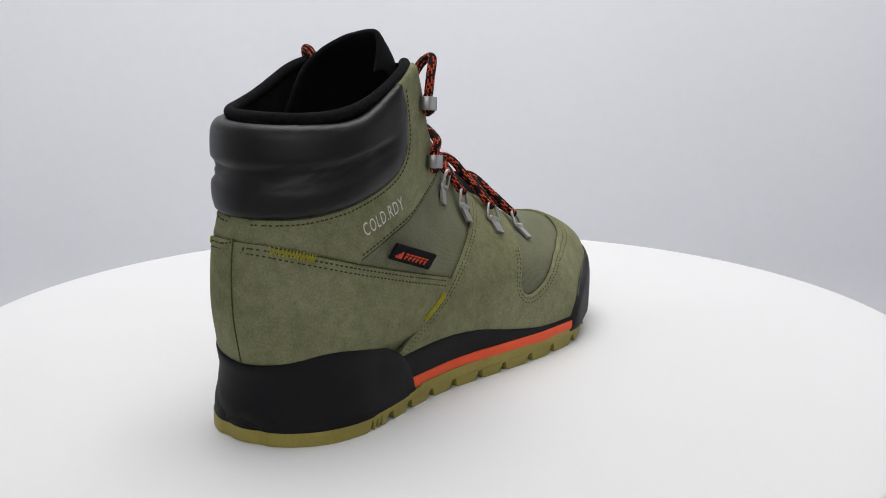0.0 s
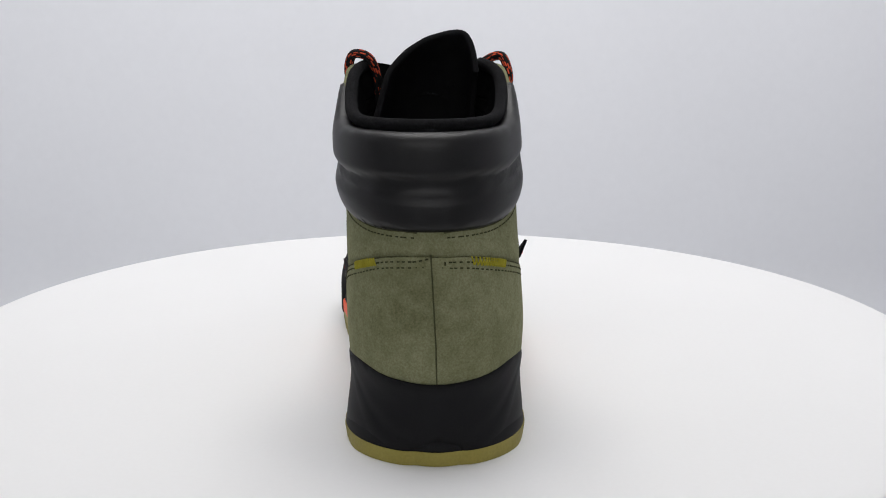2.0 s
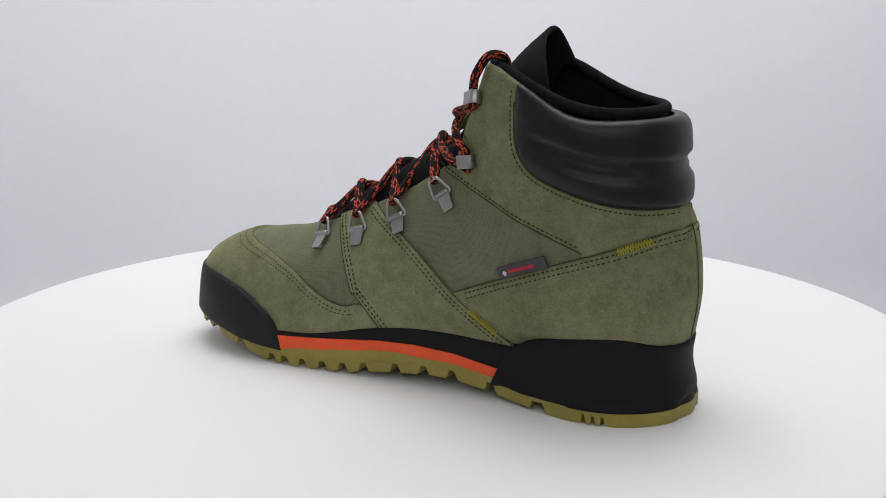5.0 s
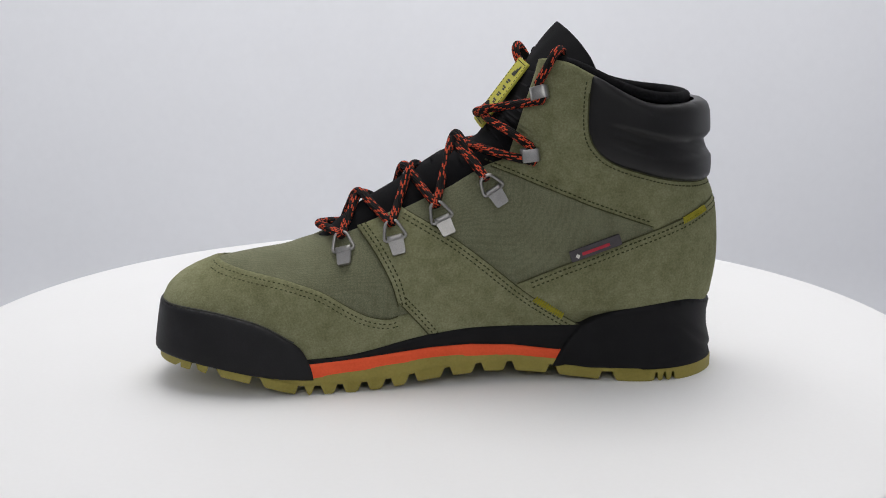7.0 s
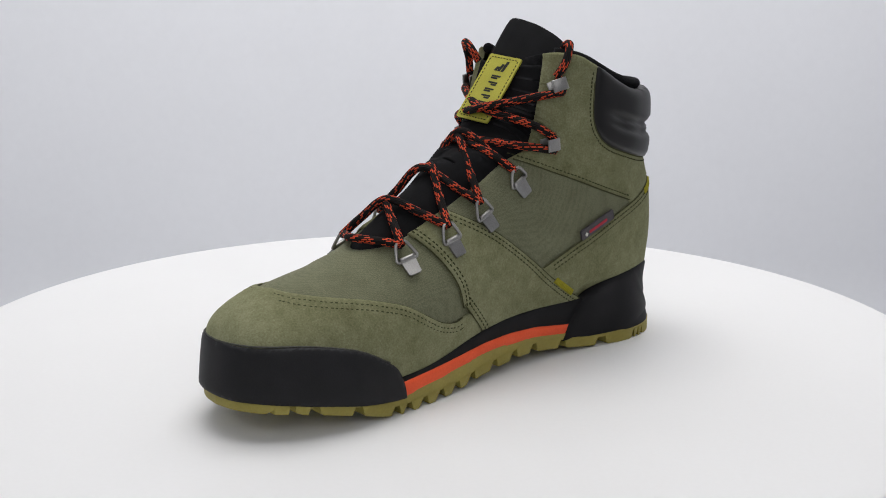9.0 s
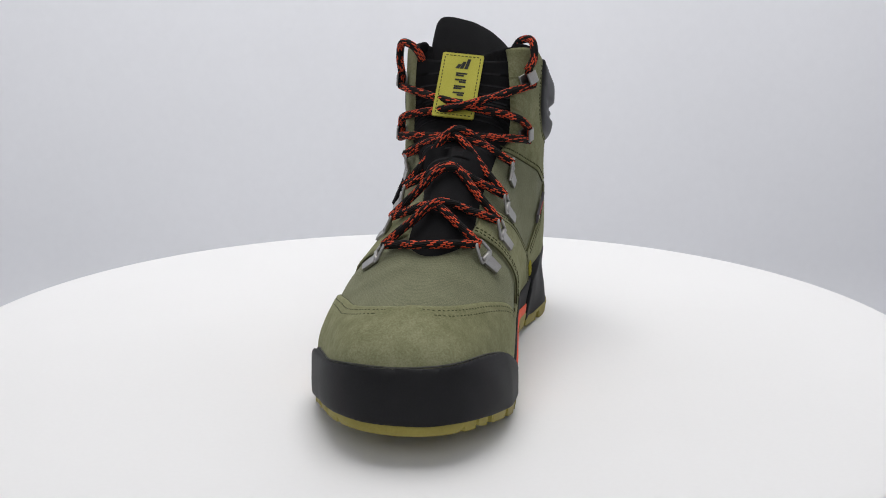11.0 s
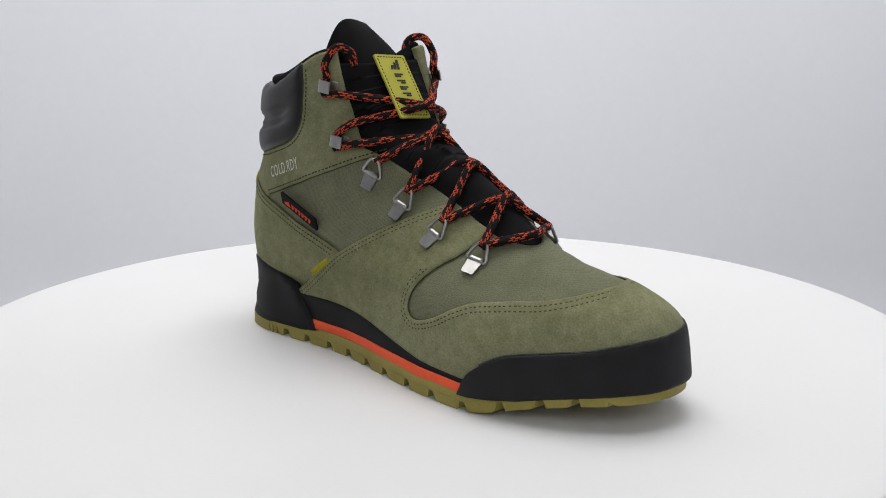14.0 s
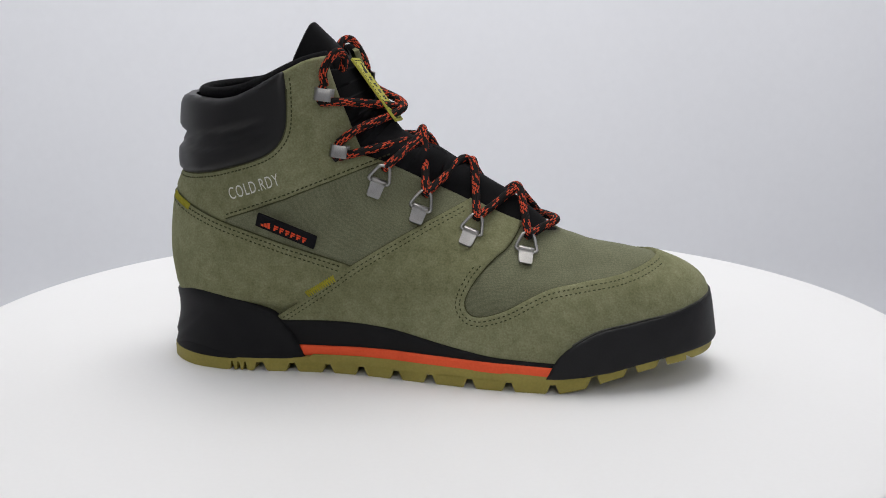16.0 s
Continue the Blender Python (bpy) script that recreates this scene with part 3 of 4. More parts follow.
    n = cols * 2
    for i in range(len(xs) - 1):
        a, b = i * n, (i + 1) * n
        for k in range(cols - 1):
            fs.append((a + k, b + k, b + k + 1, a + k + 1))
            fs.append((a + cols + k, a + cols + k + 1, b + cols + k + 1, b + cols + k))
        fs.append((a, a + cols, b + cols, b))
        fs.append((a + cols - 1, b + cols - 1, b + n - 1, a + n - 1))
    for a in (0, (len(xs) - 1) * n):
        fs += [(a + k, a + k + 1, a + cols + k + 1, a + cols + k) for k in range(cols - 1)]
    sole = mesh_object("outsole", np.array(vs) * 0.001, fs, OUTSOLE, BOOT, "olive yellow rubber outsole with lugs", smooth=False)
    # gaps between the lugs, and the half-width of each
    gaps = {1: [(-118, 0.45), (-113.5, 0.45), (-109, 0.45), (-84, 2.6), (-56, 1.4), (-34, 1.2), (-18, 1.2), (-2, 1.2), (16, 1.2), (28, 1.2), (40, 1.2), (52, 1.2), (63, 1.3), (71, 1.3), (93, 1.6), (114.5, 1.5), (124, 0.8)],
            -1: [(-103, 0.45), (-99.5, 0.45), (-96, 0.45), (-88, 1.6), (-71, 1.3), (-52, 1.2), (-34, 1.2), (-15, 1.2), (3, 1.2), (24, 1.2), (44, 1.2), (66, 1.2), (86, 1.2), (104, 1.3), (119, 1.0)]}
    for side in (1, -1):
        edges = [(-128.0, 0.0)] + gaps[side] + [(131.0, 0.0)]
        for (x0, w0), (x1, w1) in zip(edges[:-1], edges[1:]):
            a, b = x0 + w0, x1 - w1
            m = max(3, int((b - a) / 2.5) + 1)
            vs, fs = [], []
            for i, x in enumerate(np.linspace(a, b, m)):
                ends_flush = (i == 0 and w0 == 0) or (i == m - 1 and w1 == 0)
                yo = edge_y(x, side) + side * 0.1
                yi = 3.0 + (yo - 3.0) * 0.04
                zb = float(BOT[side](x))
                zt = min(zb + 5.4, float(RUB_BOT(x) if x > 63 or x < -60 else OR_BOT[side](x)) + 0.6)
                e = 0.5 if i in (0, m - 1) and not ends_flush else 0.0
                shift = min(1.8, 1.5 * w0) if i == 0 else -min(1.8, 1.5 * w1) if i == m - 1 else 0
                vs += [(x, yo, zt), (x + shift, yo - side * 0.8 * min(1.0, max(0.0, (x + 124) / 10)) * min(1.0, max(0.0, (129 - x) / 10)), zb + e), (x + shift, yi, zb + e), (x, yi, zt)]
            for i in range(m - 1):
                p, q = i * 4, i * 4 + 4
                for k in range(3):
                    fs.append((p + k, q + k, q + k + 1, p + k + 1) if side > 0 else (p + k, p + k + 1, q + k + 1, q + k))
            fs += [(0, 1, 2, 3), (m * 4 - 4, m * 4 - 1, m * 4 - 2, m * 4 - 3)]
            mesh_object("lug", np.array(vs) * 0.001, fs, OUTSOLE, sole, smooth=False)


outsole()


# ---- fittings: places on the upper ----
def on_surface(x, z, side, h=0.0):
    """A point on the upper at (x, z) in mm, raised by h, and the outward normal there."""
    mask = np.where(BS * side >= 0)[0]
    i = mask[((B2[mask] - (x, z)) ** 2).sum(1).argmin()]
    n = BN[i]
    if abs(n[1]) > 0.2:
        y = BV[i, 1] - (n[0] * (x - BV[i, 0]) + n[2] * (z - BV[i, 2])) / n[1]
        p = np.array([x, y, z])
    else:
        p = BV[i].copy()
    return p + n * h, n


def tube(path, radius, sides=8, closed=False):
    """Vertices, faces and UVs (turn, length) of a tube along a path."""
    p = np.asarray(path, float)
    n = len(p)
    tan = np.gradient(p, axis=0)
    if closed:
        tan = np.roll(p, -1, 0) - np.roll(p, 1, 0)
    tan /= np.maximum(np.linalg.norm(tan, axis=1), 1e-9)[:, None]
    ref = np.cross(tan[0], (0.3, 0.5, 0.81))
    ref /= np.linalg.norm(ref)
    length = np.concatenate([[0], np.cumsum(np.linalg.norm(np.diff(p, axis=0), axis=1))])
    v, uv, f = [], [], []
    for i in range(n):
        ref = ref - tan[i] * (ref @ tan[i])
        ref /= np.linalg.norm(ref)
        bi = np.cross(tan[i], ref)
        for k in range(sides + 1):
            a = 2 * math.pi * k / sides
            v.append(p[i] + radius * (math.cos(a) * ref + math.sin(a) * bi))
            uv.append((k / sides, length[i] * 0.001))
    m = sides + 1
    for i in range(n if closed else n - 1):
        j = (i + 1) % n
        f += [(i * m + k, i * m + k + 1, j * m + k + 1, j * m + k) for k in range(sides)]
    if not closed:
        for i, sgn in ((0, 1), (n - 1, -1)):
            c = len(v)
            v.append(p[i])
            uv.append((0.5, length[i] * 0.001))
            f += [(c, i * m + k + 1, i * m + k) if sgn > 0 else (c, i * m + k, i * m + k + 1) for k in range(sides)]
    return v, f, uv


def tube_part(name, path, radius, material, parent, label="", sides=8, closed=False):
    v, f, uv = tube(path, radius, sides, closed)
    return mesh_object(name, np.array(v) * 0.001, f, material, parent, label, uvs=uv)


def boxes_mesh(name, boxes, material, parent, label=""):
    """Small blocks joined: each is (centre, half-length vector, half-width vector, half-height vector) in mm."""
    v, f = [], []
    for c, a, b, h in boxes:
        o = len(v)
        for sa, sb, sh in ((-1, -1, -1), (1, -1, -1), (1, 1, -1), (-1, 1, -1), (-0.7, -0.7, 1), (0.7, -0.7, 1), (0.7, 0.7, 1), (-0.7, 0.7, 1)):
            v.append(c + sa * a + sb * b + sh * h)
        f += [(o, o + 3, o + 2, o + 1), (o + 4, o + 5, o + 6, o + 7), (o, o + 1, o + 5, o + 4), (o + 1, o + 2, o + 6, o + 5), (o + 2, o + 3, o + 7, o + 6), (o + 3, o, o + 4, o + 7)]
    return tagged(mesh_object(name, np.array(v) * 0.001, f, material, parent, label, smooth=False), kind="stuff")


THREAD = grainy("dark_olive_thread", (0.030, 0.032, 0.016), (0.060, 0.063, 0.032), 0.9, 0, 0.1, (300, 2000), 0.2)
YELLOW = grainy("yellow_thread", (0.28, 0.25, 0.02), (0.42, 0.38, 0.04), 0.8, 0, 0.2, (300, 2500), 0.3)
STEEL = grainy("brushed_nickel", (0.26, 0.255, 0.245), (0.42, 0.41, 0.395), 0.36, 1.0, 0.5, (120, 2500), 0.08, 0.5, 0.0001)
PATCH = grainy("yellow_olive_patch", (0.38, 0.36, 0.05), (0.50, 0.47, 0.08), 0.75, 0, 0.2, (80, 1800), 0.3)
PATCH_INK = grainy("dark_grey_ink", (0.02, 0.022, 0.02), (0.035, 0.037, 0.035), 0.7, 0, 0.2, (80, 1800), 0.2)
LABEL_BLACK = grainy("black_label_cloth", (0.006, 0.006, 0.008), (0.012, 0.012, 0.014), 0.85, 0, 0.1, (200, 2500), 0.4)
LABEL_GREY = grainy("grey_label_cloth", (0.055, 0.05, 0.055), (0.085, 0.078, 0.085), 0.7, 0, 0.25, (200, 2500), 0.3)
LABEL_ORANGE = grainy("orange_label_thread", (0.62, 0.06, 0.02), (0.75, 0.09, 0.03), 0.8, 0, 0.2, (200, 2500), 0.3)
LABEL_RED = grainy("red_label_thread", (0.35, 0.03, 0.05), (0.5, 0.05, 0.07), 0.8, 0, 0.2, (200, 2500), 0.3)
PRINT = grainy("pale_grey_print", (0.55, 0.55, 0.50), (0.68, 0.68, 0.63), 0.7, 0, 0.2, (100, 1500), 0.2)


def lace_material():
    m, nt, b = shader("flecked_lace", (0.012, 0.012, 0.012), 0.85, 0, 0.15)
    N, L = nt.nodes, nt.links

    def calc(op, a, c=None, val=None):
        node = N.new("ShaderNodeMath")
        node.operation = op
        L.new(a, node.inputs[0])
        if c is not None:
            L.new(c, node.inputs[1])
        elif val is not None:
            node.inputs[1].default_value = val
        return node.outputs[0]

    uv = N.new("ShaderNodeUVMap")
    sep = N.new("ShaderNodeSeparateXYZ")
    L.new(uv.outputs["UV"], sep.inputs[0])
    turn = calc("ADD", calc("MULTIPLY", sep.outputs[0], val=14.0), calc("MULTIPLY", sep.outputs[1], val=150.0))
    strand = calc("FLOOR", turn)
    run = calc("ADD", calc("MULTIPLY", sep.outputs[1], val=280.0), calc("MULTIPLY", strand, val=0.37))
    cell = calc("FLOOR", run)
    combine = N.new("ShaderNodeCombineXYZ")
    L.new(strand, combine.inputs[0])
    L.new(cell, combine.inputs[1])
    rnd = N.new("ShaderNodeTexWhiteNoise")
    L.new(combine.outputs[0], rnd.inputs["Vector"])
    pick = calc("GREATER_THAN", rnd.outputs["Value"], val=0.5)
    inside_len = calc("LESS_THAN", calc("FRACT", run), val=0.72)
    inside_turn = calc("LESS_THAN", calc("FRACT", turn), val=0.7)
    fleck = calc("MULTIPLY", calc("MULTIPLY", pick, inside_len), inside_turn)
    mixc = N.new("ShaderNodeMix")
    mixc.data_type = "RGBA"
    mixc.inputs[6].default_value = (0.011, 0.010, 0.010, 1)
    mixc.inputs[7].default_value = (0.66, 0.085, 0.035, 1)
    L.new(fleck, mixc.inputs[0])
    L.new(mixc.outputs[2], b.inputs["Base Color"])
    bump = N.new("ShaderNodeBump")
    bump.inputs["Strength"].default_value, bump.inputs["Distance"].default_value = 0.6, 0.0003
    weave = calc("SINE", calc("MULTIPLY", turn, val=6.283))
    L.new(weave, bump.inputs["Height"])
    L.new(bump.outputs["Normal"], b.inputs["Normal"])
    return m


LACE = lace_material()


# ---- stitching ----
def stitch_row(curve, side, inset, height, boxes, step=2.5, start=3.0, end=3.0, keep=None):
    fine = arclen(curve, 0.5, start, end)
    tan = np.gradient(fine, axis=0)
    tan /= np.maximum(np.linalg.norm(tan, axis=1), 1e-9)[:, None]
    fine = fine + inset * np.stack([-tan[:, 1], tan[:, 0]], 1)
    spots = [on_surface(x, z, side, height) + (x, z) for x, z in fine if keep is None or keep(x, z)]
    if len(spots) < 4:
        return
    line = np.array([q[0] for q in spots])
    for _ in range(2):
        line[1:-1] = 0.5 * line[1:-1] + 0.25 * (line[:-2] + line[2:])
    run = np.concatenate([[0], np.cumsum(np.linalg.norm(np.diff(line, axis=0), axis=1))])
    for s_ in np.arange(0.5, run[-1], step):
        i = min(int(np.searchsorted(run, s_)), len(line) - 2)
        c, n = line[i], spots[i][1]
        d = line[i + 1] - line[max(i - 1, 0)]
        d = d - n * (d @ n)
        d /= max(np.linalg.norm(d), 1e-9)
        boxes.append((c, d * 0.85, np.cross(n, d) * 0.38, n * 0.28))


for side, seam, rear, heel_line in ((1, SEAM_L, MIDREAR_L, HEELTOP_L), (-1, SEAM_R, MIDREAR_R, HEELTOP_R)):
    rows_ = []
    for inset in (2.1, 4.2):
        stitch_row(seam, side, inset, 1.45, rows_, end=2 if side > 0 else 14, keep=lambda x, z: z < 57.3)
    boxes_mesh("stitching", rows_, THREAD, BOOT, "double row of olive stitches on the toe overlay")
    rows_ = []
    for inset in (2.1, 4.2):
        stitch_row(rear, side, inset, 1.95 if side > 0 else 1.45, rows_, start=9, end=4)
    boxes_mesh("stitching", rows_, THREAD, BOOT, "double row of olive stitches along the strap")
    rows_ = []
    for inset in (2.0, 4.4):
        stitch_row(heel_line, side, inset, 1.3, rows_, start=14, keep=lambda x, z: x > -143.6)
    boxes_mesh("stitching", rows_, THREAD, BOOT, "double row of olive stitches on the heel panel")
    rows_ = []
    stitch_row(QUARTOP, side, -2.0, 1.25, rows_, start=12, end=12)
    stitch_row(PADEDGE, side, 2.2, 1.25, rows_, step=2.2, start=4, keep=lambda x, z: x > -139)
    boxes_mesh("stitching", rows_, THREAD, BOOT, "row of olive stitches on the shaft")
rows_ = []
for inset in (2.1, 4.2):
    stitch_row(TAIL_L, 1, inset, 1.95, rows_, start=0, end=7)
    stitch_row(cr(raised([(22.3, 44), (14, 34.5), (4.8, 23)]))[::-1], 1, inset, 1.95, rows_, start=2, end=0)
boxes_mesh("stitching", rows_, THREAD, BOOT, "double row of olive stitches along the strap")


# dark olive for the heel seam and for shade painted along the panel edges
SEAM_AND_SHADE = grainy("dark_seam_and_edge_shade", (0.045, 0.046, 0.024), (0.085, 0.087, 0.047), 0.95, 0, 0.1, (200, 2000), 0.3)


def edge_shade(curve, side, height, keep=None, radius=0.4):
    """A dark tube that paints in the seam's shade, where a piece is laid over the next one."""
    pts = [p for p in arclen(curve, 1.5) if keep is None or keep(*p)]
    line = np.array([on_surface(x, z, side, height)[0] for x, z in pts])
    for _ in range(3):
        line[1:-1] = 0.5 * line[1:-1] + 0.25 * (line[:-2] + line[2:])
    tube_part("edge_shade", line, radius, SEAM_AND_SHADE, BOOT, "dark line painted for the shade along a suede edge", sides=6)


for side, seam, rear, heel_line in ((1, SEAM_L, MIDREAR_L, HEELTOP_L), (-1, SEAM_R, MIDREAR_R, HEELTOP_R)):
    free = lambda x, z: inside(np.array([(x, z)]), THROAT[side])[0] < -1 and z > 24
    edge_shade(seam, side, 0.6, lambda x, z: free(x, z) and (z < 57.3 or x < 60))
    edge_shade(rear, side, 1.2 if side > 0 else 0.7, free)
    edge_shade(heel_line, side, 0.8, lambda x, z: -143.4 < x < -36)
    edge_shade(QUARTOP, side, 0.4, lambda x, z: x > -112 and free(x, z))
    edge_shade(PADEDGE, side, 1.2, lambda x, z: x > -138.4 and z < 145, 0.5)
edge_shade(TAIL_L, 1, 1.3, lambda x, z: inside(np.array([(x, z)]), THROAT_L)[0] < -1)
edge_shade(cr(raised([(22.3, 44), (14, 34.5), (4.8, 23)])), 1, 1.3)


DUST = grainy("grey_rubber_dust", (0.03, 0.03, 0.028), (0.13, 0.13, 0.115), 0.9, 0, 0.1, (220, 1500), 0.4)
glue = []
for side, edge_ in ((1, toerub_l), (-1, toerub_r)):
    half = [on_surface(x, z + 0.5, side, 2.3)[0] for x, z in arclen(edge_[1:], 1.5) if 74 < x < 142 and z > 20]
    glue = half[::-1] if side > 0 else glue + half
glue = np.array(glue)
for _ in range(3):
    glue[1:-1] = 0.5 * glue[1:-1] + 0.25 * (glue[:-2] + glue[2:])
tube_part("glue_line", glue, 0.5, DUST, BOOT, "dusty grey glue line along the bumper's top", sides=6)


def bartack(a, b, side, height):
    """Yellow zigzag of thread from a to b."""
    a, b = np.array(a, float), np.array(b, float)
    d = (b - a) / np.linalg.norm(b - a)
    w = np.array([-d[1], d[0]])
    boxes = []
    n = 13
    for i in range(n):
        m = a + (b - a) * i / (n - 1)
        for lean in (-1, 1):
            p0, p1 = m - w * 1.8, m + w * 1.8 + d * lean * 0.6
            c0, n0 = on_surface(*p0, side, height)
            c1, n1 = on_surface(*p1, side, height)
            ax = (c1 - c0) / 2
            boxes.append(((c0 + c1) / 2 + n0 * (0.1 + 0.12 * lean), ax, np.cross(n0, ax / np.linalg.norm(ax)) * 0.26, n0 * 0.3))
    boxes_mesh("bar_tack", boxes, YELLOW, BOOT, "yellow zigzag bar tack")


bartack((-61, 41), (-47, 49.5), -1, 1.8)
bartack((-138, 85.6), (-126.5, 81.6), -1, 1.7)
bartack((-46.5, 42), (-60, 33), 1, 2.3)
bartack((-121, 80), (-132.5, 84.2), 1, 1.7)

# seam down the back of the heel
back_path = [(x - 1.55, float(table(YC, np.array([x]), np.array([z]))[0]), z) for x, z in BACK if 32 < z < 90]
tube_part("back_seam", back_path, 0.32, SEAM_AND_SHADE, BOOT, "dark vertical seam down the heel")

# ---- collar rim and tongue flap ----
rim_l = [on_surface(x, z, 1, -2.8)[0] for x, z in arclen([q for q in TOPEDGE if q[0] > -131.5], 3.0, 26)]
rim_r = [on_surface(x, z, -1, -2.8)[0] for x, z in arclen([q for q in TOPEDGE if q[0] > -131.5], 3.0, 26)]
rim = np.array(rim_l + rim_r[::-1])
rim[:, 2] += 0.4
rim[:, 0] -= 5.6 * np.clip((-90 - rim[:, 0]) / 30, 0, 1)
for _ in range(16):
    rim[1:-1] = 0.5 * rim[1:-1] + 0.25 * (rim[:-2] + rim[2:])
tube_part("collar_rim", cr(rim, 2), 2.8, KNIT, BOOT, "black knit padded collar rim", sides=14)


def tongue_flap():
    """The free top of the tongue: a curled sheet, highest on its outer side, with one wing folded back into the shaft."""
    s_keys = [0.0, 0.10, 0.18, 0.28, 0.48, 0.64, 0.80, 1.0]
    low = [(-52, -14, 118), (-42, -13, 118), (-37, -10, 118), (-35, -4, 118), (-34, 8, 118), (-35, 17, 118), (-38, 25, 118), (-46, 31, 118)]
    mid = [(-60, -15.5, 150), (-51, -14, 150), (-46, -11, 150), (-44, -4, 150), (-43.5, 7, 150), (-45, 16, 149), (-50, 24, 147), (-63, 31, 132)]
    high = [(-72, -15.5, 157), (-67, -14.5, 168), (-63.5, -11.5, 176), (-63.5, -4, 175.5), (-66, 7, 172.5), (-70.5, 16, 167), (-76, 24.5, 158), (-83, 30, 136)]
    grid_s = np.linspace(0, 1, 44)
    curves = [np.stack([np.interp(grid_s, s_keys, [p[i] for p in row]) for i in range(3)], 1) for row in (low, mid, high)]
    for c in curves:
        for _ in range(4):
            c[1:-1] = 0.5 * c[1:-1] + 0.25 * (c[:-2] + c[2:])
    rows_n = 16
    vs, fs = [], []
    for k in range(rows_n):
        q = k / (rows_n - 1) * 2
        wl, wm, wh = (q - 1) * (q - 2) / 2, -q * (q - 2), q * (q - 1) / 2
        vs += list(curves[0] * wl + curves[1] * wm + curves[2] * wh)
    m = len(grid_s)
    for k in range(rows_n - 1):
        fs += [(k * m + i, k * m + i + 1, (k + 1) * m + i + 1, (k + 1) * m + i) for i in range(m - 1)]
    ob = mesh_object("tongue_flap", np.array(vs) * 0.001, fs, NEOPRENE, BOOT, "black neoprene top of the tongue, folded back on one side")
    mod = ob.modifiers.new("thickness", "SOLIDIFY")
    mod.thickness, mod.offset = 0.0028, 0
    bev = ob.modifiers.new("soft_edge", "BEVEL")
    bev.width, bev.segments, bev.limit_method = 0.001, 2, "ANGLE"


tongue_flap()


# ---- tongue patch ----
def patch_frame():
    a, b, c = np.array((-44.2, -6.0, 157.6)), np.array((-45.5, 16.2, 155.6)), np.array((-20.6, -6.7, 125.9))
    u = (b - a) / np.linalg.norm(b - a)
    v = c - a
    v = v - u * (v @ u)
    v /= np.linalg.norm(v)
    return a, u, v, np.cross(v, u)


def slab(name, frame_, outline, low, high, material, parent, label=""):
    """A flat piece with an outline in the frame's (u, v), between two heights along its normal."""
    o, u, v, n = frame_
    k = len(outline)
    base = [o + u * a + v * b for a, b in outline]
    vs = [p + n * low for p in base] + [p + n * high for p in base]
    fs = [tuple(range(k))[::-1], tuple(range(k, 2 * k))] + [(i, (i + 1) % k, k + (i + 1) % k, k + i) for i in range(k)]
    return mesh_object(name, np.array(vs) * 0.001, fs, material, parent, label, smooth=False)


def outline_box(x0, y0, x1, y1, r=1.0):
    pts = []
    for cx_, cy_, a0 in ((x1 - r, y0 + r, -90), (x1 - r, y1 - r, 0), (x0 + r, y1 - r, 90), (x0 + r, y0 + r, 180)):
        pts += [(cx_ + r * math.cos(radians(a0 + d)), cy_ + r * math.sin(radians(a0 + d))) for d in (0, 30, 60, 90)]
    return pts


PF = patch_frame()
if PF[3][0] < 0:
    PF = (PF[0], PF[1], PF[2], -PF[3])
patch = slab("tongue_patch", PF, outline_box(0, 0, 22.5, 39.5), 0.2, 1.3, PATCH, BOOT, "yellow-olive stitched patch with a dark mark")
border = []
for (x0, y0), (x1, y1) in (((1.6, 1.6), (20.9, 1.6)), ((20.9, 1.6), (20.9, 37.9)), ((20.9, 37.9), (1.6, 37.9)), ((1.6, 37.9), (1.6, 1.6))):
    d = np.array((x1 - x0, y1 - y0), float)
    ln = np.linalg.norm(d)
    d /= ln
    for s_ in np.arange(1.0, ln - 0.5, 2.1):
        c2 = np.array((x0, y0)) + d * s_
        ax = PF[1] * d[0] + PF[2] * d[1]
        border.append((PF[0] + PF[1] * c2[0] + PF[2] * c2[1] + PF[3] * 1.4, ax * 0.7, np.cross(PF[3], ax) * 0.25, PF[3] * 0.15))
boxes_mesh("patch_stitching", border, THREAD, patch, "dark stitched border")
# slanted bars of the mark, then bars for the lettering, running down the patch
for k, (h, x0) in enumerate(((2.6, 8.2), (4.4, 10.6), (6.2, 13.0))):
    slab("mark_bar", PF, [(x0, 4.2 + 5.2), (x0 + 1.8, 4.2 + 5.2), (x0 + 1.8 + 1.2, 9.4 - h), (x0 + 1.2, 9.4 - h)], 1.3, 1.5, PATCH_INK, patch)
for k in range(6):
    y0 = 12 + k * 4.0
    slab("letter_bar", PF, outline_box(9.0, y0, 15.2, y0 + 0.9, 0.2), 1.3, 1.5, PATCH_INK, patch)
    slab("letter_bar", PF, outline_box(9.0 + (k % 2) * 2.4, y0 + 1.2, 13.4 + (k % 2) * 1.6, y0 + 2.2, 0.2), 1.3, 1.5, PATCH_INK, patch)


# ---- metal fittings ----
def local_frame(x, z, side, dx, dz, h):
    p, n = on_surface(x, z, side, h)
    d = np.array((dx, 0.0, dz))
    d -= n * (d @ n)
    d /= np.linalg.norm(d)
    return p, np.cross(n, d), d, n


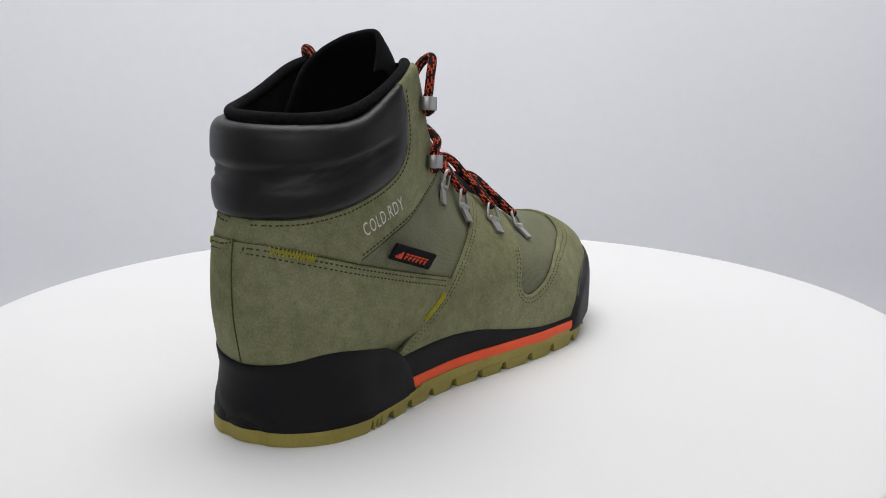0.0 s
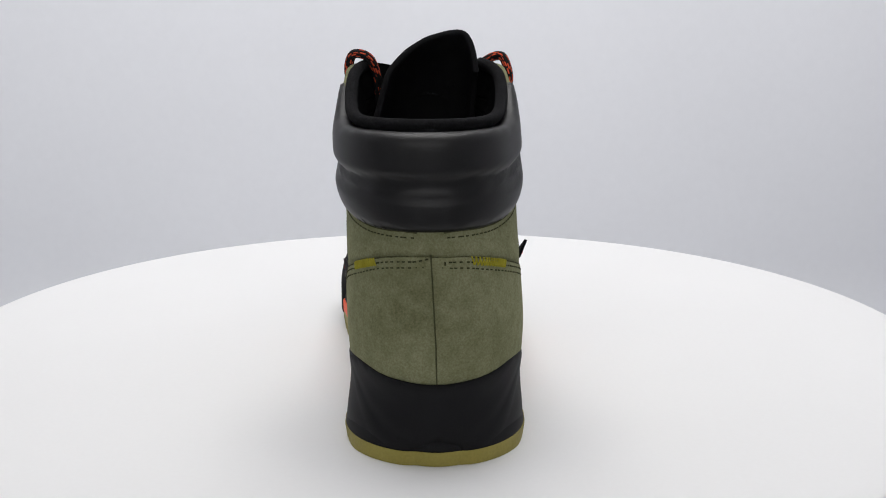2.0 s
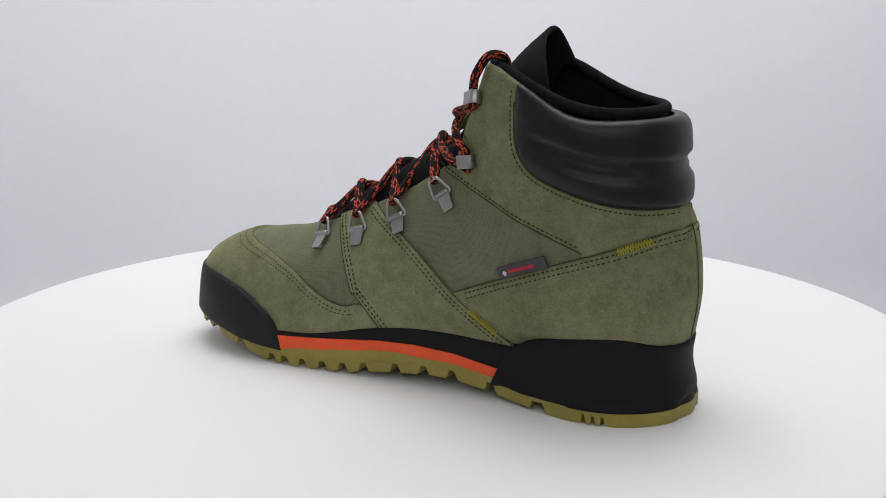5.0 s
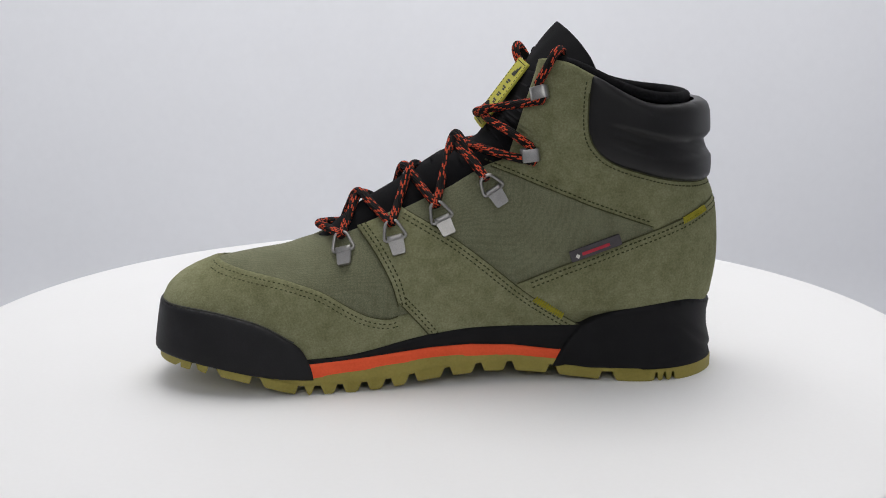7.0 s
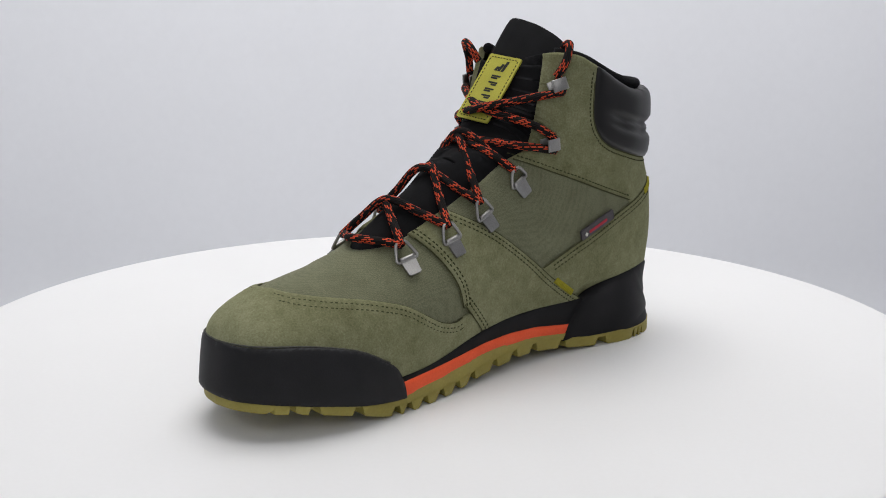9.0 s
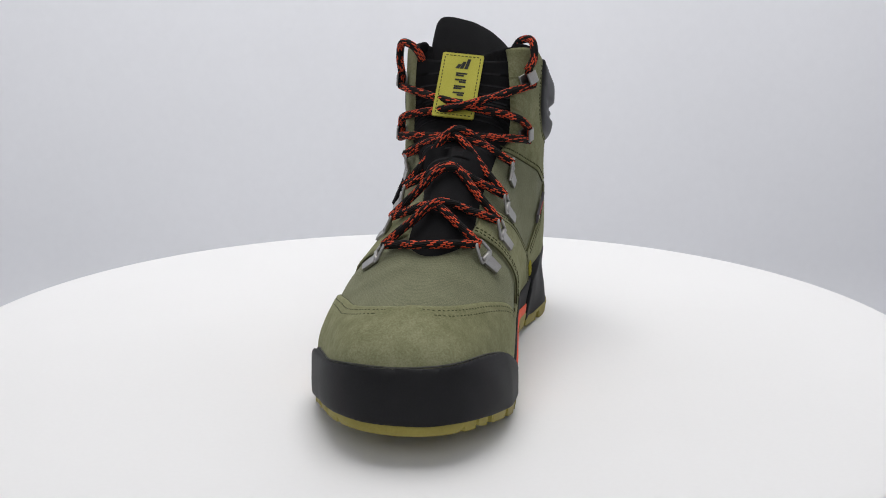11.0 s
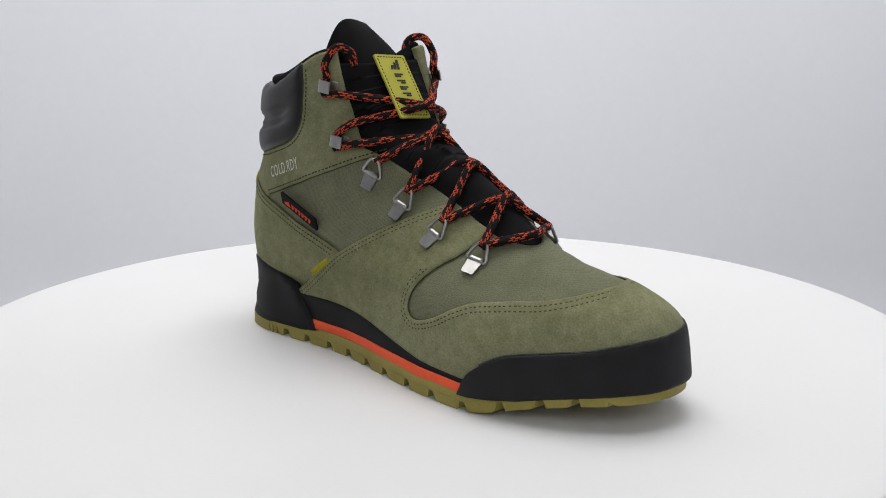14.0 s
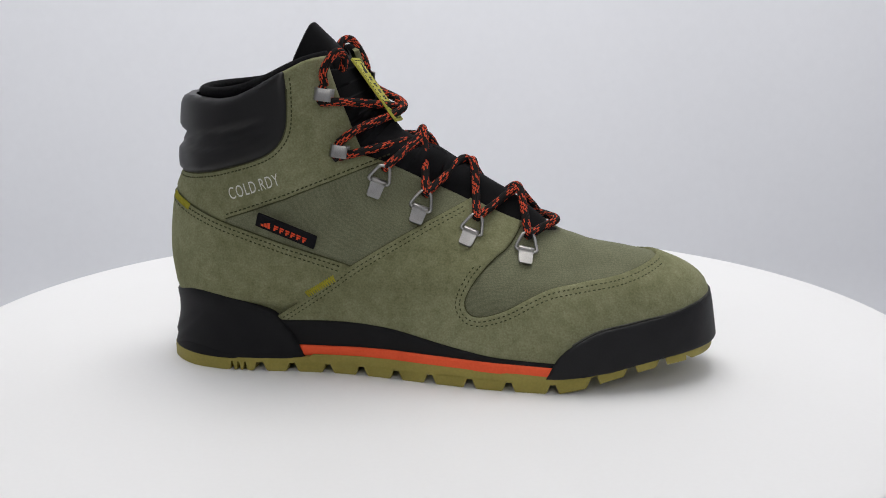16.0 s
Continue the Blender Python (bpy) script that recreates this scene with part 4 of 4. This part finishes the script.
def lace_ring(x, z, side, dx, dz, h):
    """D-ring: a folded plate held on the upper and a wire loop through its fold. Returns where the lace goes."""
    o, u, v, n = local_frame(x, z, side, dx, dz, h)
    root = new("lace_ring")
    root.parent = BOOT
    root["label"] = "brushed nickel D-ring on a folded plate"
    fr = (o, u, v, n)
    slab("plate", fr, [(-4.0, 1.2), (4.0, 1.2), (3.4, 9.6), (2.8, 10.4), (-2.8, 10.4), (-3.4, 9.6)], -0.5, 0.9, STEEL, root)
    fold = [o + u * s_ + v * 1.4 + n * 0.9 for s_ in np.linspace(-4.0, 4.0, 5)]
    tube_part("fold", fold, 1.35, STEEL, root, sides=8)
    lift = v * -1.0 + n * 0.42
    lift /= np.linalg.norm(lift)
    pts = [(-5.4, 0.4), (-5.2, -1.0), (-3.4, -6.0), (-2.2, -7.6), (0, -8.0), (2.2, -7.6), (3.4, -6.0), (5.2, -1.0), (5.4, 0.4), (4.2, 1.3), (0, 1.5), (-4.2, 1.3)]
    loop = [o + u * a + lift * -b + n * 0.9 + v * 1.0 for a, b in pts]
    loop = cr(loop + [loop[0]], 4)[:-1]
    tube_part("wire_loop", loop, 0.85, STEEL, root, sides=8, closed=True)
    return o + lift * 5.6 + n * 1.2


def lace_hook(x, z, side, h, tilt):
    """Speed hook: a strip of metal bent to a C that opens backwards."""
    o, u, v, n = local_frame(x, z, side, math.cos(tilt), math.sin(tilt), h)
    root = new("lace_hook")
    root.parent = BOOT
    root["label"] = "brushed nickel speed hook"
    prof = [(5.4, 0.0), (-2.5, 0.0), (-3.6, 0.4), (-4.1, 1.5), (-4.1, 3.1), (-3.5, 4.2), (-2.3, 4.8), (3.0, 5.1), (3.7, 5.6)]
    vs, fs = [], []
    for w in (-3.2, 3.2):
        for a, b in prof:
            vs.append(o + v * a + u * w + n * b)
    k = len(prof)
    fs = [(i, i + 1, k + i + 1, k + i) for i in range(k - 1)]
    ob = mesh_object("hook_strip", np.array(vs) * 0.001, fs, STEEL, root)
    mod = ob.modifiers.new("thickness", "SOLIDIFY")
    mod.thickness, mod.offset = 0.0011, 0
    bev = ob.modifiers.new("edge", "BEVEL")
    bev.width, bev.segments = 0.0003, 2
    return o + n * 2.8 - v * 1.0, u, v, n


RINGS = {1: [(48.6, 67.2, -2.5, -9), (23.4, 73.2, -3, -11.5), (0.3, 82.4, -5, -11), (-25, 97.2, -7, -10.5)],
         -1: [(48.5, 64.4, -2, -9), (21, 72.6, -3.5, -10), (-5.8, 84, -4, -10.5), (-26.5, 99, -4, -9)]}
HOOKS = {1: [(-44, 114.5), (-49.2, 143.8)], -1: [(-46, 113.6), (-53, 142.0)]}
EYES = {}
HOOK_AT = {}
for side in (1, -1):
    EYES[side] = [lace_ring(x, z, side, dx, dz, 2.2 if i in (1, 2) else 1.0) for i, (x, z, dx, dz) in enumerate(RINGS[side])]
    HOOK_AT[side] = [lace_hook(x, z, side, 1.6, radians(-8)) for x, z in HOOKS[side]]


# ---- laces ----
def ridge_at(x):
    line = np.array([q for q in FRONT if q[1] > 60])
    i = int(np.abs(line[:, 0] - x).argmin())
    t = line[min(i + 3, len(line) - 1)] - line[max(i - 3, 0)]
    t /= np.linalg.norm(t)
    out = np.array((-t[1], t[0]))
    return line[i], (out if out[0] + out[1] > 0 else -out)


def arch(P, Q, rise, x_mid=None, sway=0.0):
    """A lace from P to Q over the tongue."""
    xm = 0.5 * (P[0] + Q[0]) if x_mid is None else x_mid
    c, out = ridge_at(xm)
    M = np.array((c[0] + out[0] * rise, 0.5 * (P[1] + Q[1]) + sway, c[1] + out[1] * rise))
    o3 = np.array((out[0], 0, out[1]))
    A = P + (M - P) * 0.45 + o3 * (rise * 0.12)
    B = Q + (M - Q) * 0.45 + o3 * (rise * 0.12)
    return cr([P, A, M, B, Q], 9)


lace = new("lace")
lace.parent = BOOT
lace["label"] = "black cord laces with orange flecks"


def strand(path, name="strand"):
    return tube_part(name, path, 2.15, LACE, lace, sides=12)


L_, R_ = EYES[1], EYES[-1]
strand(arch(L_[0], R_[0], 4.0, 60))
for i, (ra, rb) in enumerate(((5.6, 7.4), (5.6, 7.4), (5.2, 7.0))):
    strand(arch(L_[i], R_[i + 1], ra, sway=1))
    strand(arch(R_[i], L_[i + 1], rb, sway=-1))
hl, hr = HOOK_AT[1], HOOK_AT[-1]


def corner(z, side):
    """A point just outside the throat's edge at height z."""
    e = np.array(THROAT[side])
    e = e[(e[:, 1] > 105) & (e[:, 0] < -15)]
    x = np.interp(z, e[:, 1], e[:, 0])
    return on_surface(x + 1.0, z, side, 3.2)[0]


def arch_round(P, Q, side_p, side_q, zp, zm, zq, rise):
    """A lace from P to Q that bends round the edges of the shaft; a height of None leaves an edge out."""
    line = np.array([q for q in FRONT if q[1] > 60])
    xm = float(np.interp(zm, line[:, 1], line[:, 0]))
    M = np.array((xm + rise, 9.0, zm))
    pts = [P] + ([corner(zp, side_p)] if zp else [P + (M - P) * 0.4 + np.array((2.5, 0, 2.5))])
    pts += [M] + ([corner(zq, side_q)] if zq else [Q + (M - Q) * 0.4 + np.array((2.5, 0, 2.5))]) + [Q]
    return cr(pts, 9)


strand(arch_round(L_[3], hr[0][0] + hr[0][2] * 0.5 - np.array((0, 0, 3.0)), 1, -1, None, 116, 113, 3.2))
strand(arch_round(R_[3], hl[0][0] + hl[0][2] * 0.5 - np.array((0, 0, 3.0)), -1, 1, None, 117, 113.5, 6.4))


def wrap(h_):
    """A half turn round the hook's neck, from its lower to its upper side."""
    o, u, v, n = h_
    up = u if u[2] > 0 else -u
    return [o - up * 4.2 + v * 1.2, o - up * 2.6 - v * 0.2, o, o + up * 2.6 - v * 0.2, o + up * 4.4 + v * 1.0]


for a, b, sa, ris in ((hl, hr, 1, 6.2), (hr, hl, -1, 9.6)):
    P = a[0][0] + (a[0][1] if a[0][1][2] > 0 else -a[0][1]) * 4.0
    Q = b[1][0] - (b[1][1] if b[1][1][2] > 0 else -b[1][1]) * 4.0
    strand(arch_round(P, Q, sa, -sa, 124, 132, 137, ris))
for h_ in (hl[0], hr[0], hl[1], hr[1]):
    strand(cr(wrap(h_), 5))
o, u, v, n = hl[1]
strand(cr([wrap(hl[1])[-1], o + np.array((-2, 1.0, 11)), o + np.array((-7.5, -1.5, 19.5)), o + np.array((-11.5, -9, 18)), o + np.array((-11, -13, 8)), o + np.array((-9, -13.5, -3))], 7), "strand")
o, u, v, n = hr[1]
strand(cr([wrap(hr[1])[-1], o + np.array((1.5, -0.5, 12)), o + np.array((7, 2.5, 20.5)), o + np.array((9.5, 10, 18)), o + np.array((7.5, 14, 11))], 7), "strand")


# ---- labels and print on the sides ----
def side_label(name, corners, side, material, label, lean):
    """A cloth tab folded into a seam: corners top-front, top-back, low-back, low-front in (x, z)."""
    pts = []
    for (x, z), h in zip(corners, (2.2 + lean, 2.2 + lean, 1.5, 1.5)):
        pts.append(on_surface(x, z, side, h)[0])
    pts = np.array(pts)
    u = pts[0] - pts[1]
    w = np.linalg.norm(u)
    u /= w
    v = pts[2] - pts[1]
    v -= u * (v @ u)
    hgt = np.linalg.norm(v)
    v /= hgt
    n = np.cross(u, v)
    if n[1] * side < 0:
        n = -n
    fr = (pts[1], u, v, n)
    ob = slab(name, fr, outline_box(0, 0, w, hgt, 0.5), -0.6, 0.7, material, BOOT, label)
    return ob, fr, w, hgt


tab, TF, tw, th_ = side_label("side_tab", [(-55.5, 70.5), (-85, 82.2), (-86.4, 75.0), (-56.6, 63.0)], -1, LABEL_BLACK, "black woven tab with an orange mark", 3.0)
for k, hh in enumerate((1.5, 2.6, 3.6)):
    x0 = 3.2 + k * 1.7
    slab("mark_bar", TF, [(x0, th_ - 1.6), (x0 + 1.3, th_ - 1.6), (x0 + 0.7, th_ - 1.6 - hh), (x0 - 0.6, th_ - 1.6 - hh + 0.5)], 0.7, 0.95, LABEL_ORANGE, tab)
for k in range(6):
    x0 = 9.8 + k * 3.1
    slab("letter_bar", TF, outline_box(x0, th_ - 5.0, x0 + 2.3, th_ - 4.2, 0.15), 0.7, 0.95, LABEL_ORANGE, tab)
    slab("letter_bar", TF, outline_box(x0 + 0.2 * (k % 3), th_ - 3.7, x0 + 0.9 + 0.2 * (k % 3), th_ - 1.7, 0.15), 0.7, 0.95, LABEL_ORANGE, tab)
    slab("letter_bar", TF, outline_box(x0 + 0.9, th_ - 3.6, x0 + 2.1, th_ - 2.9, 0.15), 0.7, 0.95, LABEL_ORANGE, tab)
tab2, TF2, tw2, th2 = side_label("side_tab", [(-62.5, 66.0), (-87, 75.0), (-88.5, 69.5), (-64.2, 60.2)], 1, LABEL_GREY, "grey woven tab with a red stripe", 0.1)
slab("stripe", TF2, outline_box(6, 2.4, tw2 - 6, 4.0, 0.2), 0.7, 0.95, LABEL_RED, tab2)
slab("diamond", TF2, [(tw2 - 3.6, 2.2), (tw2 - 2.4, 3.4), (tw2 - 3.6, 4.9), (tw2 - 4.8, 3.4)], 0.7, 0.95, PRINT, tab2)


def lettering(text, a, b, height, side, h, material, label):
    """Printed words on the upper from a to b in (x, z)."""
    cu = bpy.data.curves.new("lettering", "FONT")
    cu.body, cu.size, cu.resolution_u = text, 1.0, 3
    cu.space_character = 1.15
    tmp = bpy.data.objects.new("lettering", cu)
    scene.collection.objects.link(tmp)
    bpy.context.view_layer.update()
    me = tmp.to_mesh()
    co = np.array([v.co[:] for v in me.vertices])
    fs = [tuple(p.vertices) for p in me.polygons]
    tmp.to_mesh_clear()
    bpy.data.objects.remove(tmp)
    bpy.data.curves.remove(cu)
    lo, hi = co.min(0), co.max(0)
    a, b = np.array(a, float), np.array(b, float)
    d = b - a
    w = np.array((-d[1], d[0])) / np.linalg.norm(d) * height
    vs = []
    for p in co:
        q = a + d * (p[0] - lo[0]) / (hi[0] - lo[0]) + w * (p[1] - lo[1]) / (hi[1] - lo[1])
        vs.append(on_surface(q[0], q[1], side, h)[0])
    return mesh_object("lettering", np.array(vs) * 0.001, fs, material, BOOT, label, smooth=False)


lettering("COLD.RDY", (-101, 87.6), (-74.4, 96.4), 6.2, -1, 1.55, PRINT, "pale grey printed words")


def motions():
    rows = [(float(t), pose(0, 0, 0, 0, 0, 55.091 + 18.451 * t)) for t in range(17)]
    walk(BOOT, [(t, pose(0, 0, 0.0025) @ m) for t, m in rows])


motions()
